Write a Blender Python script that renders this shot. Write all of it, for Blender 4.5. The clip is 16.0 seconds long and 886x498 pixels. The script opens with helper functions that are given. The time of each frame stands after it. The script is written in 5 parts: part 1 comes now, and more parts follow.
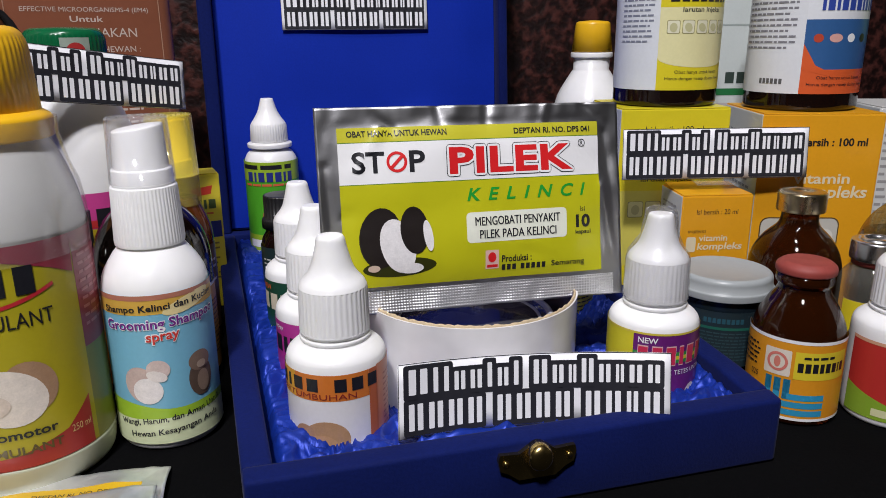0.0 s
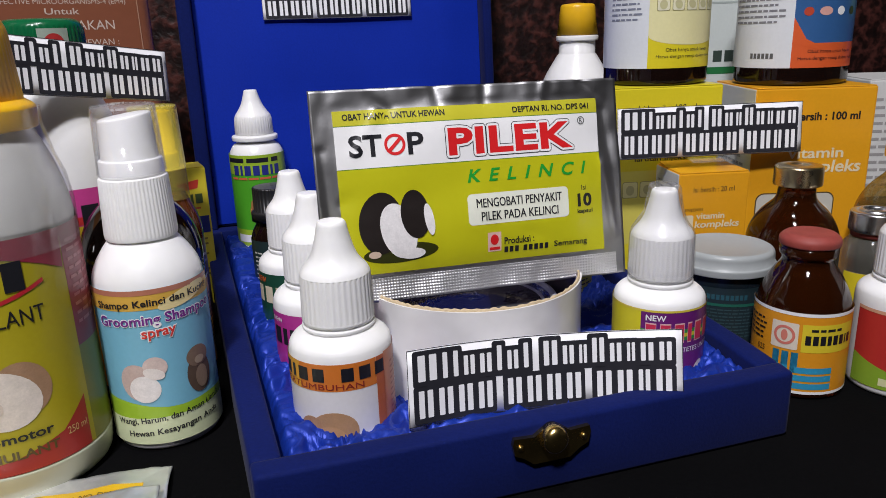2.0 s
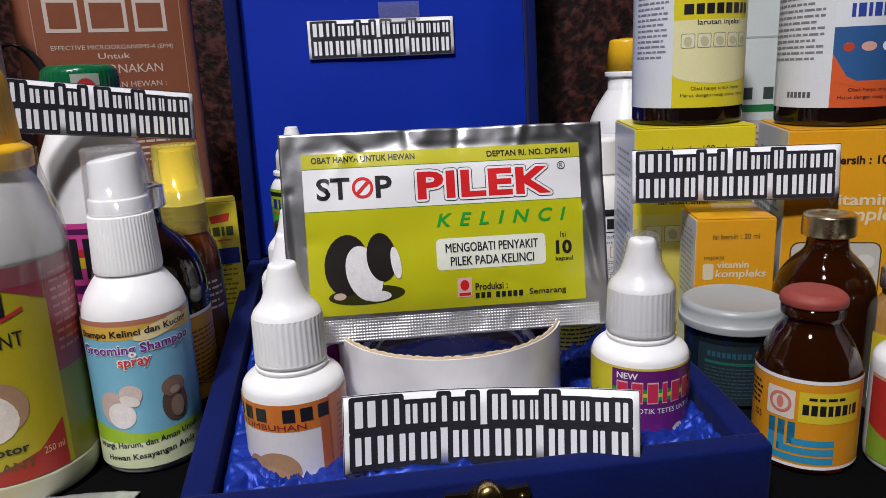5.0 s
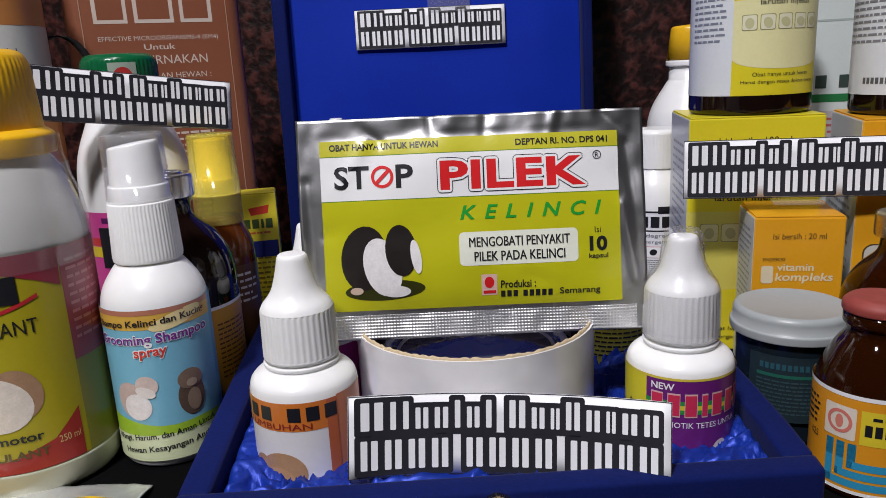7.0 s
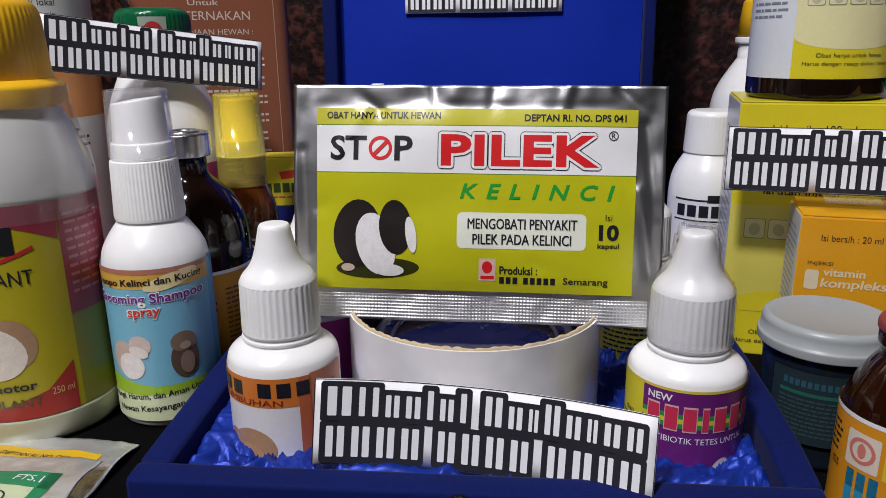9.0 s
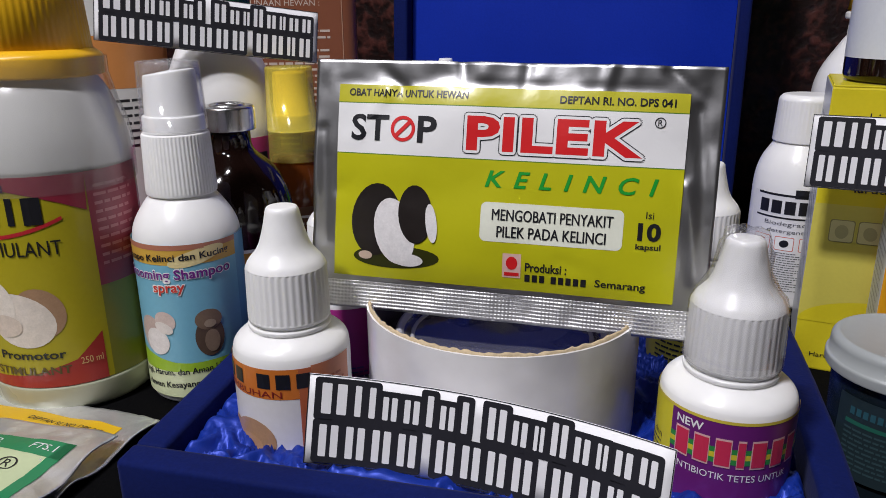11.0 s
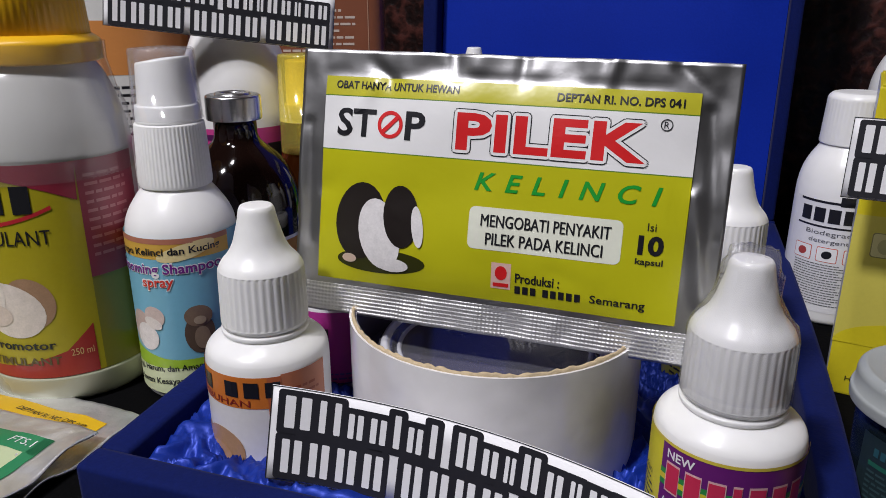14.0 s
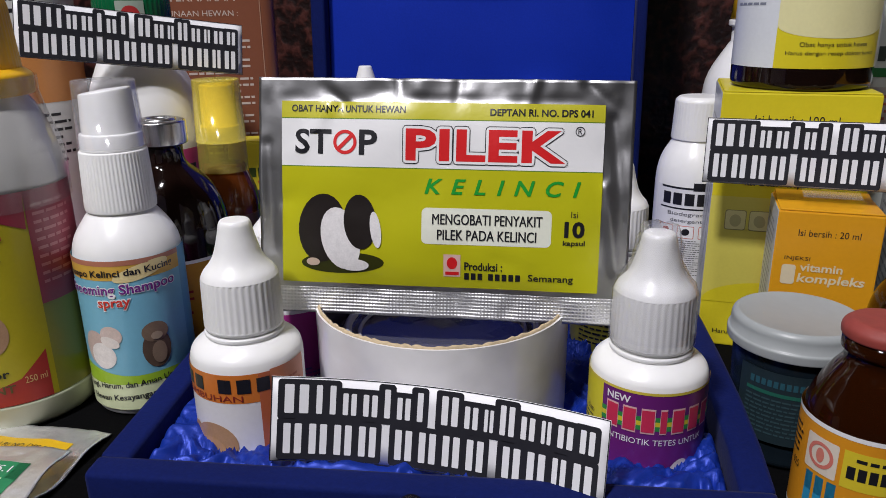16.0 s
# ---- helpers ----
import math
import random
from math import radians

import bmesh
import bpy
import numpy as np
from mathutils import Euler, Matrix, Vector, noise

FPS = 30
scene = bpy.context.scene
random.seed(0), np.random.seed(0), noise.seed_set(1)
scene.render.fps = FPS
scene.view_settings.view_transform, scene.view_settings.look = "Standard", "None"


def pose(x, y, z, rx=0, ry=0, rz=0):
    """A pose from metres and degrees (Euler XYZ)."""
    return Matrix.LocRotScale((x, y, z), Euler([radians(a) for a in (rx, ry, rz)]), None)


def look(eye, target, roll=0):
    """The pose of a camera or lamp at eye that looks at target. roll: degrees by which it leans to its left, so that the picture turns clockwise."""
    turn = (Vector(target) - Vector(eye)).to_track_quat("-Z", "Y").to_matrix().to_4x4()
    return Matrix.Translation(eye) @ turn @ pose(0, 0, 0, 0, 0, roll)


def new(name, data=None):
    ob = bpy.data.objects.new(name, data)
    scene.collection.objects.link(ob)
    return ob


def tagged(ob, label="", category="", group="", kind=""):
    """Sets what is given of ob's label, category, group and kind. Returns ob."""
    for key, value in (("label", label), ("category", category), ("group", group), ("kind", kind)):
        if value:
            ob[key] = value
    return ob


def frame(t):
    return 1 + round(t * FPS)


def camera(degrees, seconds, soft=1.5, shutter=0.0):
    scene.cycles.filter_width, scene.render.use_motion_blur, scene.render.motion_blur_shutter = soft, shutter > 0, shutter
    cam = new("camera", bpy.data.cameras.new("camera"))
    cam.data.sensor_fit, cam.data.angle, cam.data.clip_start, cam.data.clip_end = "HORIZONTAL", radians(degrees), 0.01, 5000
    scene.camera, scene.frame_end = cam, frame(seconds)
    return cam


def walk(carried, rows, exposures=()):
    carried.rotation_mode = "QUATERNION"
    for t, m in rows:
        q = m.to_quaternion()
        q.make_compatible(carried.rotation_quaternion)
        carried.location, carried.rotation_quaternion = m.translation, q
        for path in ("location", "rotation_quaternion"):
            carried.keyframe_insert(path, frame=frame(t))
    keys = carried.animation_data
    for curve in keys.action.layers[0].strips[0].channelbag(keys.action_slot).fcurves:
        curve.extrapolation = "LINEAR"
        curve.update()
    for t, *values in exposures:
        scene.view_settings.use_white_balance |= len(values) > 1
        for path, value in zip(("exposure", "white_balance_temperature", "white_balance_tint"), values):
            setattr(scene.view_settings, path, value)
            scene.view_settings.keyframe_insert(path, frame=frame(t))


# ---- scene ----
cam = camera(62.3, 16.0, soft=0.72)
METRES, EYE, TILT, LEAN, TURN = 0.24, 0.144, -16.25, 0.5, 0.0
ROWS = [
    (0.0, 0.0, 0.0, 0.0, 0.0, 0.0, -0.0),
    (0.5, -0.0195, 0.021, -0.005, -2.2, -0.51, 0.74),
    (1.0, -0.0305, 0.0317, -0.0085, -2.98, -0.89, 1.03),
    (1.5, -0.0404, 0.0253, -0.0156, -2.64, -0.58, 1.71),
    (2.0, -0.0337, 0.0257, -0.0181, -1.63, -0.32, 1.94),
    (2.5, -0.0077, 0.0271, -0.0105, -0.6, 0.42, 2.08),
    (3.0, 0.0138, 0.0141, 0.0002, 0.85, 1.01, 1.9),
    (3.5, 0.0694, 0.0246, 0.0113, 2.44, 1.16, 1.14),
    (4.0, 0.1215, 0.0256, 0.009, 4.1, 1.69, 0.76),
    (6.5, 0.2338, 0.1074, 0.0025, 12.25, 1.84, -1.2),
    (7.0, 0.2464, 0.1244, 0.0003, 13.29, 1.78, -1.37),
    (7.5, 0.2632, 0.1428, -0.0005, 14.16, 1.32, -2.35),
    (8.0, 0.2836, 0.1713, 0.0067, 16.68, 1.13, -2.91),
    (8.5, 0.3082, 0.1987, 0.0096, 18.36, -0.3, -4.12),
    (9.0, 0.3362, 0.2139, 0.0212, 19.55, -0.95, -5.3),
    (11.5, 0.4089, 0.3543, 0.0569, 30.23, -3.99, -7.82),
    (12.0, 0.4204, 0.3839, 0.0632, 32.42, -3.9, -7.97),
    (12.5, 0.439, 0.3978, 0.0731, 33.96, -4.94, -8.85),
    (13.0, 0.4575, 0.4084, 0.0806, 34.44, -5.24, -8.88),
    (13.5, 0.4605, 0.4182, 0.0818, 33.83, -5.38, -9.06),
    (14.0, 0.437, 0.4144, 0.0789, 32.54, -5.51, -9.36),
    (14.5, 0.415, 0.3778, 0.0829, 29.62, -4.84, -9.31),
    (15.0, 0.4003, 0.334, 0.0791, 27.47, -4.04, -8.18),
    (15.5, 0.3994, 0.283, 0.0631, 23.69, -3.03, -6.01),
    (16.0, 0.3882, 0.241, 0.0571, 20.53, -3.23, -5.67),
]
walk(cam, [(t, pose(0, 0, EYE, TILT, LEAN, TURN) @ pose(METRES * x, METRES * y, METRES * z, 90 + pitch, roll, yaw)) for t, x, y, z, yaw, pitch, roll in ROWS],
     [(0.0, 0.02), (4.0, 0.0), (9.0, -0.12), (12.5, -0.20), (14.5, -0.22), (16.0, -0.14)])

# ---- world and lamps ----
world = bpy.data.worlds.new("room_air")
scene.world = world
world.use_nodes = True
world.node_tree.nodes["Background"].inputs[0].default_value = (0.8, 0.85, 1.0, 1)
world.node_tree.nodes["Background"].inputs[1].default_value = 0.003


def area(name, eye, target, size, power, colour, size_y=None):
    data = bpy.data.lights.new(name, "AREA")
    data.energy, data.color = power, colour
    data.shape, data.size, data.size_y = "RECTANGLE", size, size_y or size
    ob = new(name, data)
    ob.matrix_world = look(eye, target)
    return ob


KEY = (-0.17, -0.50, 1.12)
SIDE = (-0.05, -0.04, 1.12)
area("lamp_key", KEY, (0.0, 0.30, 0.05), 0.12, 19.0, (0.970, 0.945, 0.995), 0.12)
area("lamp_side", SIDE, (-0.03, 0.28, 0.05), 0.06, 4.2, (0.970, 0.945, 0.995), 0.10)


# ---- materials ----
def mat(name, colour, rough=0.45, metal=0.0, grain=0.06, scale=300.0, bump=0.1, deep=0.0002, coat=0.0,
        transmission=0.0, ior=1.45, blotch=0.0, blotch_scale=40.0, sheen=0.0, specular=0.5, soft=0.0):
    m = bpy.data.materials.new(name)
    m.use_nodes = True
    nt = m.node_tree
    b = nt.nodes["Principled BSDF"]
    b.inputs["Roughness"].default_value, b.inputs["Metallic"].default_value = rough, metal
    b.inputs["Coat Weight"].default_value = coat
    b.inputs["Coat Roughness"].default_value = 0.08
    b.inputs["Transmission Weight"].default_value, b.inputs["IOR"].default_value = transmission, ior
    b.inputs["Sheen Weight"].default_value = sheen
    b.inputs["Subsurface Weight"].default_value, b.inputs["Subsurface Scale"].default_value = soft, 0.003
    b.inputs["Subsurface Radius"].default_value = (1.0, 1.0, 0.9)
    b.inputs["Specular IOR Level"].default_value = specular
    co = nt.nodes.new("ShaderNodeTexCoord")
    n1 = nt.nodes.new("ShaderNodeTexNoise")
    n1.inputs["Scale"].default_value, n1.inputs["Detail"].default_value = scale, 4
    n2 = nt.nodes.new("ShaderNodeTexNoise")
    n2.inputs["Scale"].default_value, n2.inputs["Detail"].default_value = blotch_scale, 3
    for n in (n1, n2):
        nt.links.new(co.outputs["Object"], n.inputs["Vector"])
    mix = nt.nodes.new("ShaderNodeMix")
    mix.data_type, mix.blend_type = "RGBA", "MULTIPLY"
    mix.inputs["Factor"].default_value = 1.0
    mix.inputs["A"].default_value = (*colour, 1)
    ramp = nt.nodes.new("ShaderNodeMath")
    ramp.operation = "MULTIPLY_ADD"
    ramp.inputs[1].default_value, ramp.inputs[2].default_value = 2 * grain, 1 - grain
    nt.links.new(n1.outputs["Fac"], ramp.inputs[0])
    ramp2 = nt.nodes.new("ShaderNodeMath")
    ramp2.operation = "MULTIPLY_ADD"
    w = max(blotch, 0.04)
    ramp2.inputs[1].default_value, ramp2.inputs[2].default_value = 2 * w, 1 - w
    nt.links.new(n2.outputs["Fac"], ramp2.inputs[0])
    mul = nt.nodes.new("ShaderNodeMath")
    mul.operation = "MULTIPLY"
    nt.links.new(ramp.outputs[0], mul.inputs[0])
    nt.links.new(ramp2.outputs[0], mul.inputs[1])
    nt.links.new(mul.outputs[0], mix.inputs["B"])
    nt.links.new(mix.outputs["Result"], b.inputs["Base Color"])
    rr = nt.nodes.new("ShaderNodeMath")
    rr.operation = "MULTIPLY_ADD"
    rr.inputs[1].default_value, rr.inputs[2].default_value = 0.3 * rough, 0.85 * rough
    nt.links.new(n2.outputs["Fac"], rr.inputs[0])
    nt.links.new(rr.outputs[0], b.inputs["Roughness"])
    if bump:
        bp = nt.nodes.new("ShaderNodeBump")
        bp.inputs["Strength"].default_value, bp.inputs["Distance"].default_value = bump, deep
        nt.links.new(n1.outputs["Fac"], bp.inputs["Height"])
        nt.links.new(bp.outputs[0], b.inputs["Normal"])
    return m


INKS = {}


def ink(r, g, b, rough=0.38):
    """Printed colour on glossy label paper."""
    key = (r, g, b, rough)
    if key not in INKS:
        INKS[key] = mat("print_ink", (r, g, b), rough, grain=0.05, scale=700, bump=0.03, blotch=0.06, blotch_scale=60, coat=0.15)
    return INKS[key]


def fur(r, g, b):
    """Mottled print of the small pictures."""
    key = (r, g, b, "mottled")
    if key not in INKS:
        INKS[key] = mat("picture_ink", (r, g, b), 0.4, grain=0.14, scale=1600, bump=0.0, blotch=0.16, blotch_scale=420, coat=0.15)
    return INKS[key]


WHITE, BLACK = ink(0.78, 0.78, 0.78), ink(0.012, 0.012, 0.016)
PAPER = mat("white_paper", (0.80, 0.80, 0.82), 0.55, grain=0.04, scale=900, bump=0.08, blotch=0.05)
SIGN_BLACK = mat("sign_black", (0.018, 0.018, 0.024), 0.5, grain=0.2, scale=500, bump=0.05, blotch=0.2)
HDPE = mat("white_plastic", (0.80, 0.80, 0.79), 0.30, soft=0.35, grain=0.03, scale=250, bump=0.08, deep=0.0001, blotch=0.05, blotch_scale=70)
CAP = mat("cap_plastic", (0.82, 0.82, 0.81), 0.32, soft=0.35, grain=0.04, scale=300, bump=0.1, deep=0.0001, blotch=0.05)
MILKY = mat("milky_plastic", (0.62, 0.62, 0.59), 0.26, soft=0.3, grain=0.03, scale=200, bump=0.05, blotch=0.07, blotch_scale=50)
FOOT = mat("milky_green_plastic", (0.43, 0.44, 0.33), 0.28, grain=0.03, scale=200, bump=0.05, blotch=0.1, blotch_scale=40)
YELLOW_CAP = mat("yellow_cap_plastic", (0.76, 0.43, 0.014), 0.33, grain=0.06, scale=200, bump=0.1, blotch=0.1)
GREEN_CAP = mat("green_cap_plastic", (0.004, 0.10, 0.035), 0.22, grain=0.08, bump=0.1, blotch=0.1)
BLACK_CAP = mat("black_cap_plastic", (0.012, 0.012, 0.013), 0.35, grain=0.1, bump=0.1)
AMBER = mat("amber_glass", (0.085, 0.020, 0.004), 0.04, grain=0.02, bump=0.0, transmission=0.80, ior=1.5, specular=0.6)
DARK_AMBER = mat("dark_amber_glass", (0.009, 0.004, 0.003), 0.07, grain=0.02, bump=0.0, transmission=0.15, ior=1.5, specular=0.6)
BROWN_LIQUID = mat("brown_liquid_glass", (0.13, 0.032, 0.006), 0.08, grain=0.05, bump=0.02, transmission=0.3, ior=1.45)
SILVER = mat("crimped_aluminium", (0.72, 0.72, 0.72), 0.26, 1.0, grain=0.08, scale=400, bump=0.15, blotch=0.1)
GOLD = mat("gold_aluminium", (0.62, 0.52, 0.32), 0.28, 1.0, grain=0.08, scale=400, bump=0.15, blotch=0.1)
BRASS = mat("worn_brass", (0.62, 0.45, 0.17), 0.25, 1.0, grain=0.25, scale=160, bump=0.3, deep=0.0004, blotch=0.35, blotch_scale=120)
RUBBER = mat("red_rubber", (0.26, 0.045, 0.035), 0.6, grain=0.2, scale=300, bump=0.3, blotch=0.15)
FOIL = mat("aluminium_foil", (0.80, 0.80, 0.82), 0.24, 1.0, grain=0.05, scale=140, bump=0.25, deep=0.0005, blotch=0.1)
FOIL_DULL = mat("foil_matt_back", (0.57, 0.57, 0.58), 0.37, 1.0, grain=0.1, scale=110, bump=0.2, deep=0.0006, blotch=0.1)
FOIL_FLAT = mat("satin_foil", (0.90, 0.90, 0.91), 0.38, 0.82, grain=0.08, scale=160, bump=0.5, deep=0.0010, blotch=0.12)
FOIL_SEAL = mat("embossed_foil", (0.86, 0.86, 0.87), 0.40, 0.9, grain=0.06, scale=400, bump=0.2, blotch=0.08)
CARD = mat("brown_cardboard", (0.52, 0.41, 0.26), 0.85, grain=0.3, scale=900, bump=0.5, deep=0.0004, blotch=0.2)
TAPE_SIDE = mat("clear_tape_on_roll", (0.73, 0.72, 0.72), 0.20, grain=0.10, scale=48, bump=0.45, deep=0.0012, blotch=0.45, blotch_scale=30, coat=0.4)
CORE_INSIDE = mat("dark_core_paper", (0.055, 0.045, 0.080), 0.28, grain=0.15, scale=200, bump=0.1, blotch=0.2)
TABLE = mat("black_table_cloth", (0.003, 0.003, 0.0033), 0.85, grain=0.35, scale=700, bump=0.4, deep=0.0004, blotch=0.3, blotch_scale=14, specular=0.03)
VELVET = mat("blue_velvet", (0.003, 0.0085, 0.078), 0.75, grain=0.25, scale=900, bump=0.4, deep=0.0003, blotch=0.25, blotch_scale=30, sheen=0.03, specular=0.1)
LID_CLOTH = mat("blue_lid_lining", (0.004, 0.023, 0.31), 0.6, grain=0.16, scale=900, bump=0.25, deep=0.0002, blotch=0.18, blotch_scale=18, sheen=0.02, specular=0.1)
SATIN = mat("blue_satin", (0.006, 0.032, 0.31), 0.46, 0.35, grain=0.2, scale=1600, bump=0.25, deep=0.0001, blotch=0.15, blotch_scale=60, specular=0.5)
PINK = ink(0.52, 0.05, 0.24)
OLIVE = ink(0.50, 0.50, 0.012)
WALL_PAINT = mat("room_paint", (0.06, 0.058, 0.055), 0.8, grain=0.05, scale=40, bump=0.2, deep=0.001, blotch=0.08, blotch_scale=2)
FLOOR_TILE = mat("floor_tile", (0.30, 0.28, 0.26), 0.5, grain=0.1, scale=30, bump=0.1, blotch=0.1, blotch_scale=3)


def granite_material():
    m = bpy.data.materials.new("dark_red_granite")
    m.use_nodes = True
    nt = m.node_tree
    b = nt.nodes["Principled BSDF"]
    co = nt.nodes.new("ShaderNodeTexCoord")
    v = nt.nodes.new("ShaderNodeTexVoronoi")
    v.inputs["Scale"].default_value = 210
    n = nt.nodes.new("ShaderNodeTexNoise")
    n.inputs["Scale"].default_value, n.inputs["Detail"].default_value = 95, 10
    n.inputs["Distortion"].default_value = 0.4
    n3 = nt.nodes.new("ShaderNodeTexNoise")
    n3.inputs["Scale"].default_value, n3.inputs["Detail"].default_value = 400, 3
    for k in (v, n, n3):
        nt.links.new(co.outputs["Object"], k.inputs["Vector"])
    ramp = nt.nodes.new("ShaderNodeValToRGB")
    e = ramp.color_ramp.elements
    e[0].position, e[0].color = 0.36, (0.006, 0.0025, 0.0025, 1)
    e[1].position, e[1].color = 0.72, (0.066, 0.020, 0.016, 1)
    k = ramp.color_ramp.elements.new(0.52)
    k.color = (0.013, 0.0044, 0.0038, 1)
    add = nt.nodes.new("ShaderNodeMath")
    add.operation = "MULTIPLY_ADD"
    add.inputs[1].default_value, add.inputs[2].default_value = 0.25, -0.08
    nt.links.new(v.outputs["Distance"], add.inputs[0])
    s = nt.nodes.new("ShaderNodeMath")
    s.operation = "ADD"
    nt.links.new(n.outputs["Fac"], s.inputs[0])
    nt.links.new(add.outputs[0], s.inputs[1])
    s2 = nt.nodes.new("ShaderNodeMath")
    s2.operation = "MULTIPLY_ADD"
    s2.inputs[1].default_value, s2.inputs[2].default_value = 0.16, -0.08
    nt.links.new(n3.outputs["Fac"], s2.inputs[0])
    s3 = nt.nodes.new("ShaderNodeMath")
    s3.operation = "ADD"
    nt.links.new(s.outputs[0], s3.inputs[0])
    nt.links.new(s2.outputs[0], s3.inputs[1])
    nt.links.new(s3.outputs[0], ramp.inputs["Fac"])
    nt.links.new(ramp.outputs["Color"], b.inputs["Base Color"])
    b.inputs["Roughness"].default_value = 0.35
    bp = nt.nodes.new("ShaderNodeBump")
    bp.inputs["Strength"].default_value, bp.inputs["Distance"].default_value = 0.5, 0.002
    nt.links.new(s3.outputs[0], bp.inputs["Height"])
    nt.links.new(bp.outputs[0], b.inputs["Normal"])
    return m


GRANITE = granite_material()


def clear_plastic(name, tint, rough=0.06, haze=0.0):
    """Thin clear plastic: see-through, with gloss by Fresnel and a little haze."""
    m = bpy.data.materials.new(name)
    m.use_nodes = True
    nt = m.node_tree
    out = nt.nodes["Material Output"]
    nt.nodes.remove(nt.nodes["Principled BSDF"])
    tr = nt.nodes.new("ShaderNodeBsdfTransparent")
    tr.inputs[0].default_value = (*tint, 1)
    df = nt.nodes.new("ShaderNodeBsdfDiffuse")
    df.inputs[0].default_value = (*[0.8 * c for c in tint], 1)
    gl = nt.nodes.new("ShaderNodeBsdfGlossy")
    gl.inputs["Roughness"].default_value = rough
    lw = nt.nodes.new("ShaderNodeLayerWeight")
    lw.inputs["Blend"].default_value = 0.25
    fr = nt.nodes.new("ShaderNodeMath")
    fr.operation = "MULTIPLY_ADD"
    fr.inputs[1].default_value, fr.inputs[2].default_value = 0.40, 0.02
    nt.links.new(lw.outputs["Facing"], fr.inputs[0])
    m1 = nt.nodes.new("ShaderNodeMixShader")
    m1.inputs[0].default_value = haze
    nt.links.new(tr.outputs[0], m1.inputs[1])
    nt.links.new(df.outputs[0], m1.inputs[2])
    m2 = nt.nodes.new("ShaderNodeMixShader")
    nt.links.new(fr.outputs[0], m2.inputs[0])
    nt.links.new(m1.outputs[0], m2.inputs[1])
    nt.links.new(gl.outputs[0], m2.inputs[2])
    nt.links.new(m2.outputs[0], out.inputs["Surface"])
    return m


CLEAR = clear_plastic("clear_overcap", (0.98, 0.98, 0.99), 0.07, 0.07)
CLEAR_YELLOW = clear_plastic("clear_yellow_overcap", (0.95, 0.85, 0.20), 0.1, 0.30)
WRAP = clear_plastic("clear_shrink_wrap", (0.96, 0.96, 0.97), 0.10, 0.07)


# ---- builders ----
def part(name, bm, material, parent, label="", smooth=True, kind=""):
    me = bpy.data.meshes.new(name)
    for f in bm.faces:
        f.smooth = smooth
    bm.to_mesh(me)
    bm.free()
    for m in (material if isinstance(material, (list, tuple)) else [material]):
        me.materials.append(m)
    ob = new(name, me)
    ob.parent = parent
    return tagged(ob, label, kind=kind)


def thing(name, label, category, loc=(0, 0, 0), rz=0.0, group="", rx=0.0, ry=0.0):
    ob = new(name)
    ob.empty_display_size = 0.01
    ob.matrix_world = pose(*loc, rx, ry, rz)
    return tagged(ob, label, category, group)


def lathe(profile, seg=48, ribs=None, bm=None, close=True):
    """A turned body from (radius, height) pairs; a point given twice makes a sharp edge. ribs: (low, high, count, depth)."""
    bm = bm or bmesh.new()
    rings, sharp = [], []
    n = seg if not ribs else max(seg, ribs[2] * 4)
    for k, (r, z) in enumerate(profile):
        if k and profile[k - 1] == (r, z):
            sharp.append(rings[-1])
            continue
        ring = []
        for i in range(n):
            a = 2 * math.pi * i / n
            rr = r
            if ribs and ribs[0] <= z <= ribs[1]:
                rr = r - ribs[3] * (0.5 - 0.5 * math.cos(a * ribs[2])) ** 2
            ring.append(bm.verts.new((rr * math.cos(a), rr * math.sin(a), z)))
        rings.append(ring)
    for k in range(len(rings) - 1):
        for i in range(n):
            j = (i + 1) % n
            bm.faces.new((rings[k][i], rings[k][j], rings[k + 1][j], rings[k + 1][i]))
    for ring in sharp:
        for i in range(n):
            e = bm.edges.get((ring[i - 1], ring[i]))
            if e:
                e.smooth = False
    if close:
        for ring, flip in ((rings[0], True), (rings[-1], False)):
            if (ring[0].co.xy.length) > 1e-6:
                bm.faces.new(ring[::-1] if flip else ring)
    return bm


def rounded(pts, steps=5):
    """Softens the corners (r, z, radius) of a profile."""
    out = []
    for i, p in enumerate(pts):
        rad = p[2] if len(p) > 2 else 0
        if rad == 0 or i in (0, len(pts) - 1):
            out.append((p[0], p[1]))
            continue
        a, b, c = Vector(pts[i - 1][:2]), Vector(p[:2]), Vector(pts[i + 1][:2])
        d1, d2 = (a - b), (c - b)
        k1, k2 = min(rad, d1.length * 0.49), min(rad, d2.length * 0.49)
        s, e = b + d1.normalized() * k1, b + d2.normalized() * k2
        for j in range(steps + 1):
            t = j / steps
            q = s * (1 - t) ** 2 + b * (2 * t * (1 - t)) + e * t ** 2
            out.append((q.x, q.y))
    return out


def slab(x0, y0, z0, x1, y1, z1, bevel=0.0, bm=None, segments=2):
    bm = bm or bmesh.new()
    new_verts = bmesh.ops.create_cube(bm, size=1)["verts"]
    for v in new_verts:
        v.co = Vector(((x0 + x1) / 2 + v.co.x * (x1 - x0), (y0 + y1) / 2 + v.co.y * (y1 - y0), (z0 + z1) / 2 + v.co.z * (z1 - z0)))
    if bevel:
        edges = list({e for v in new_verts for e in v.link_edges})
        bmesh.ops.bevel(bm, geom=edges, offset=bevel, segments=segments, affect="EDGES", profile=0.6)
    return bm


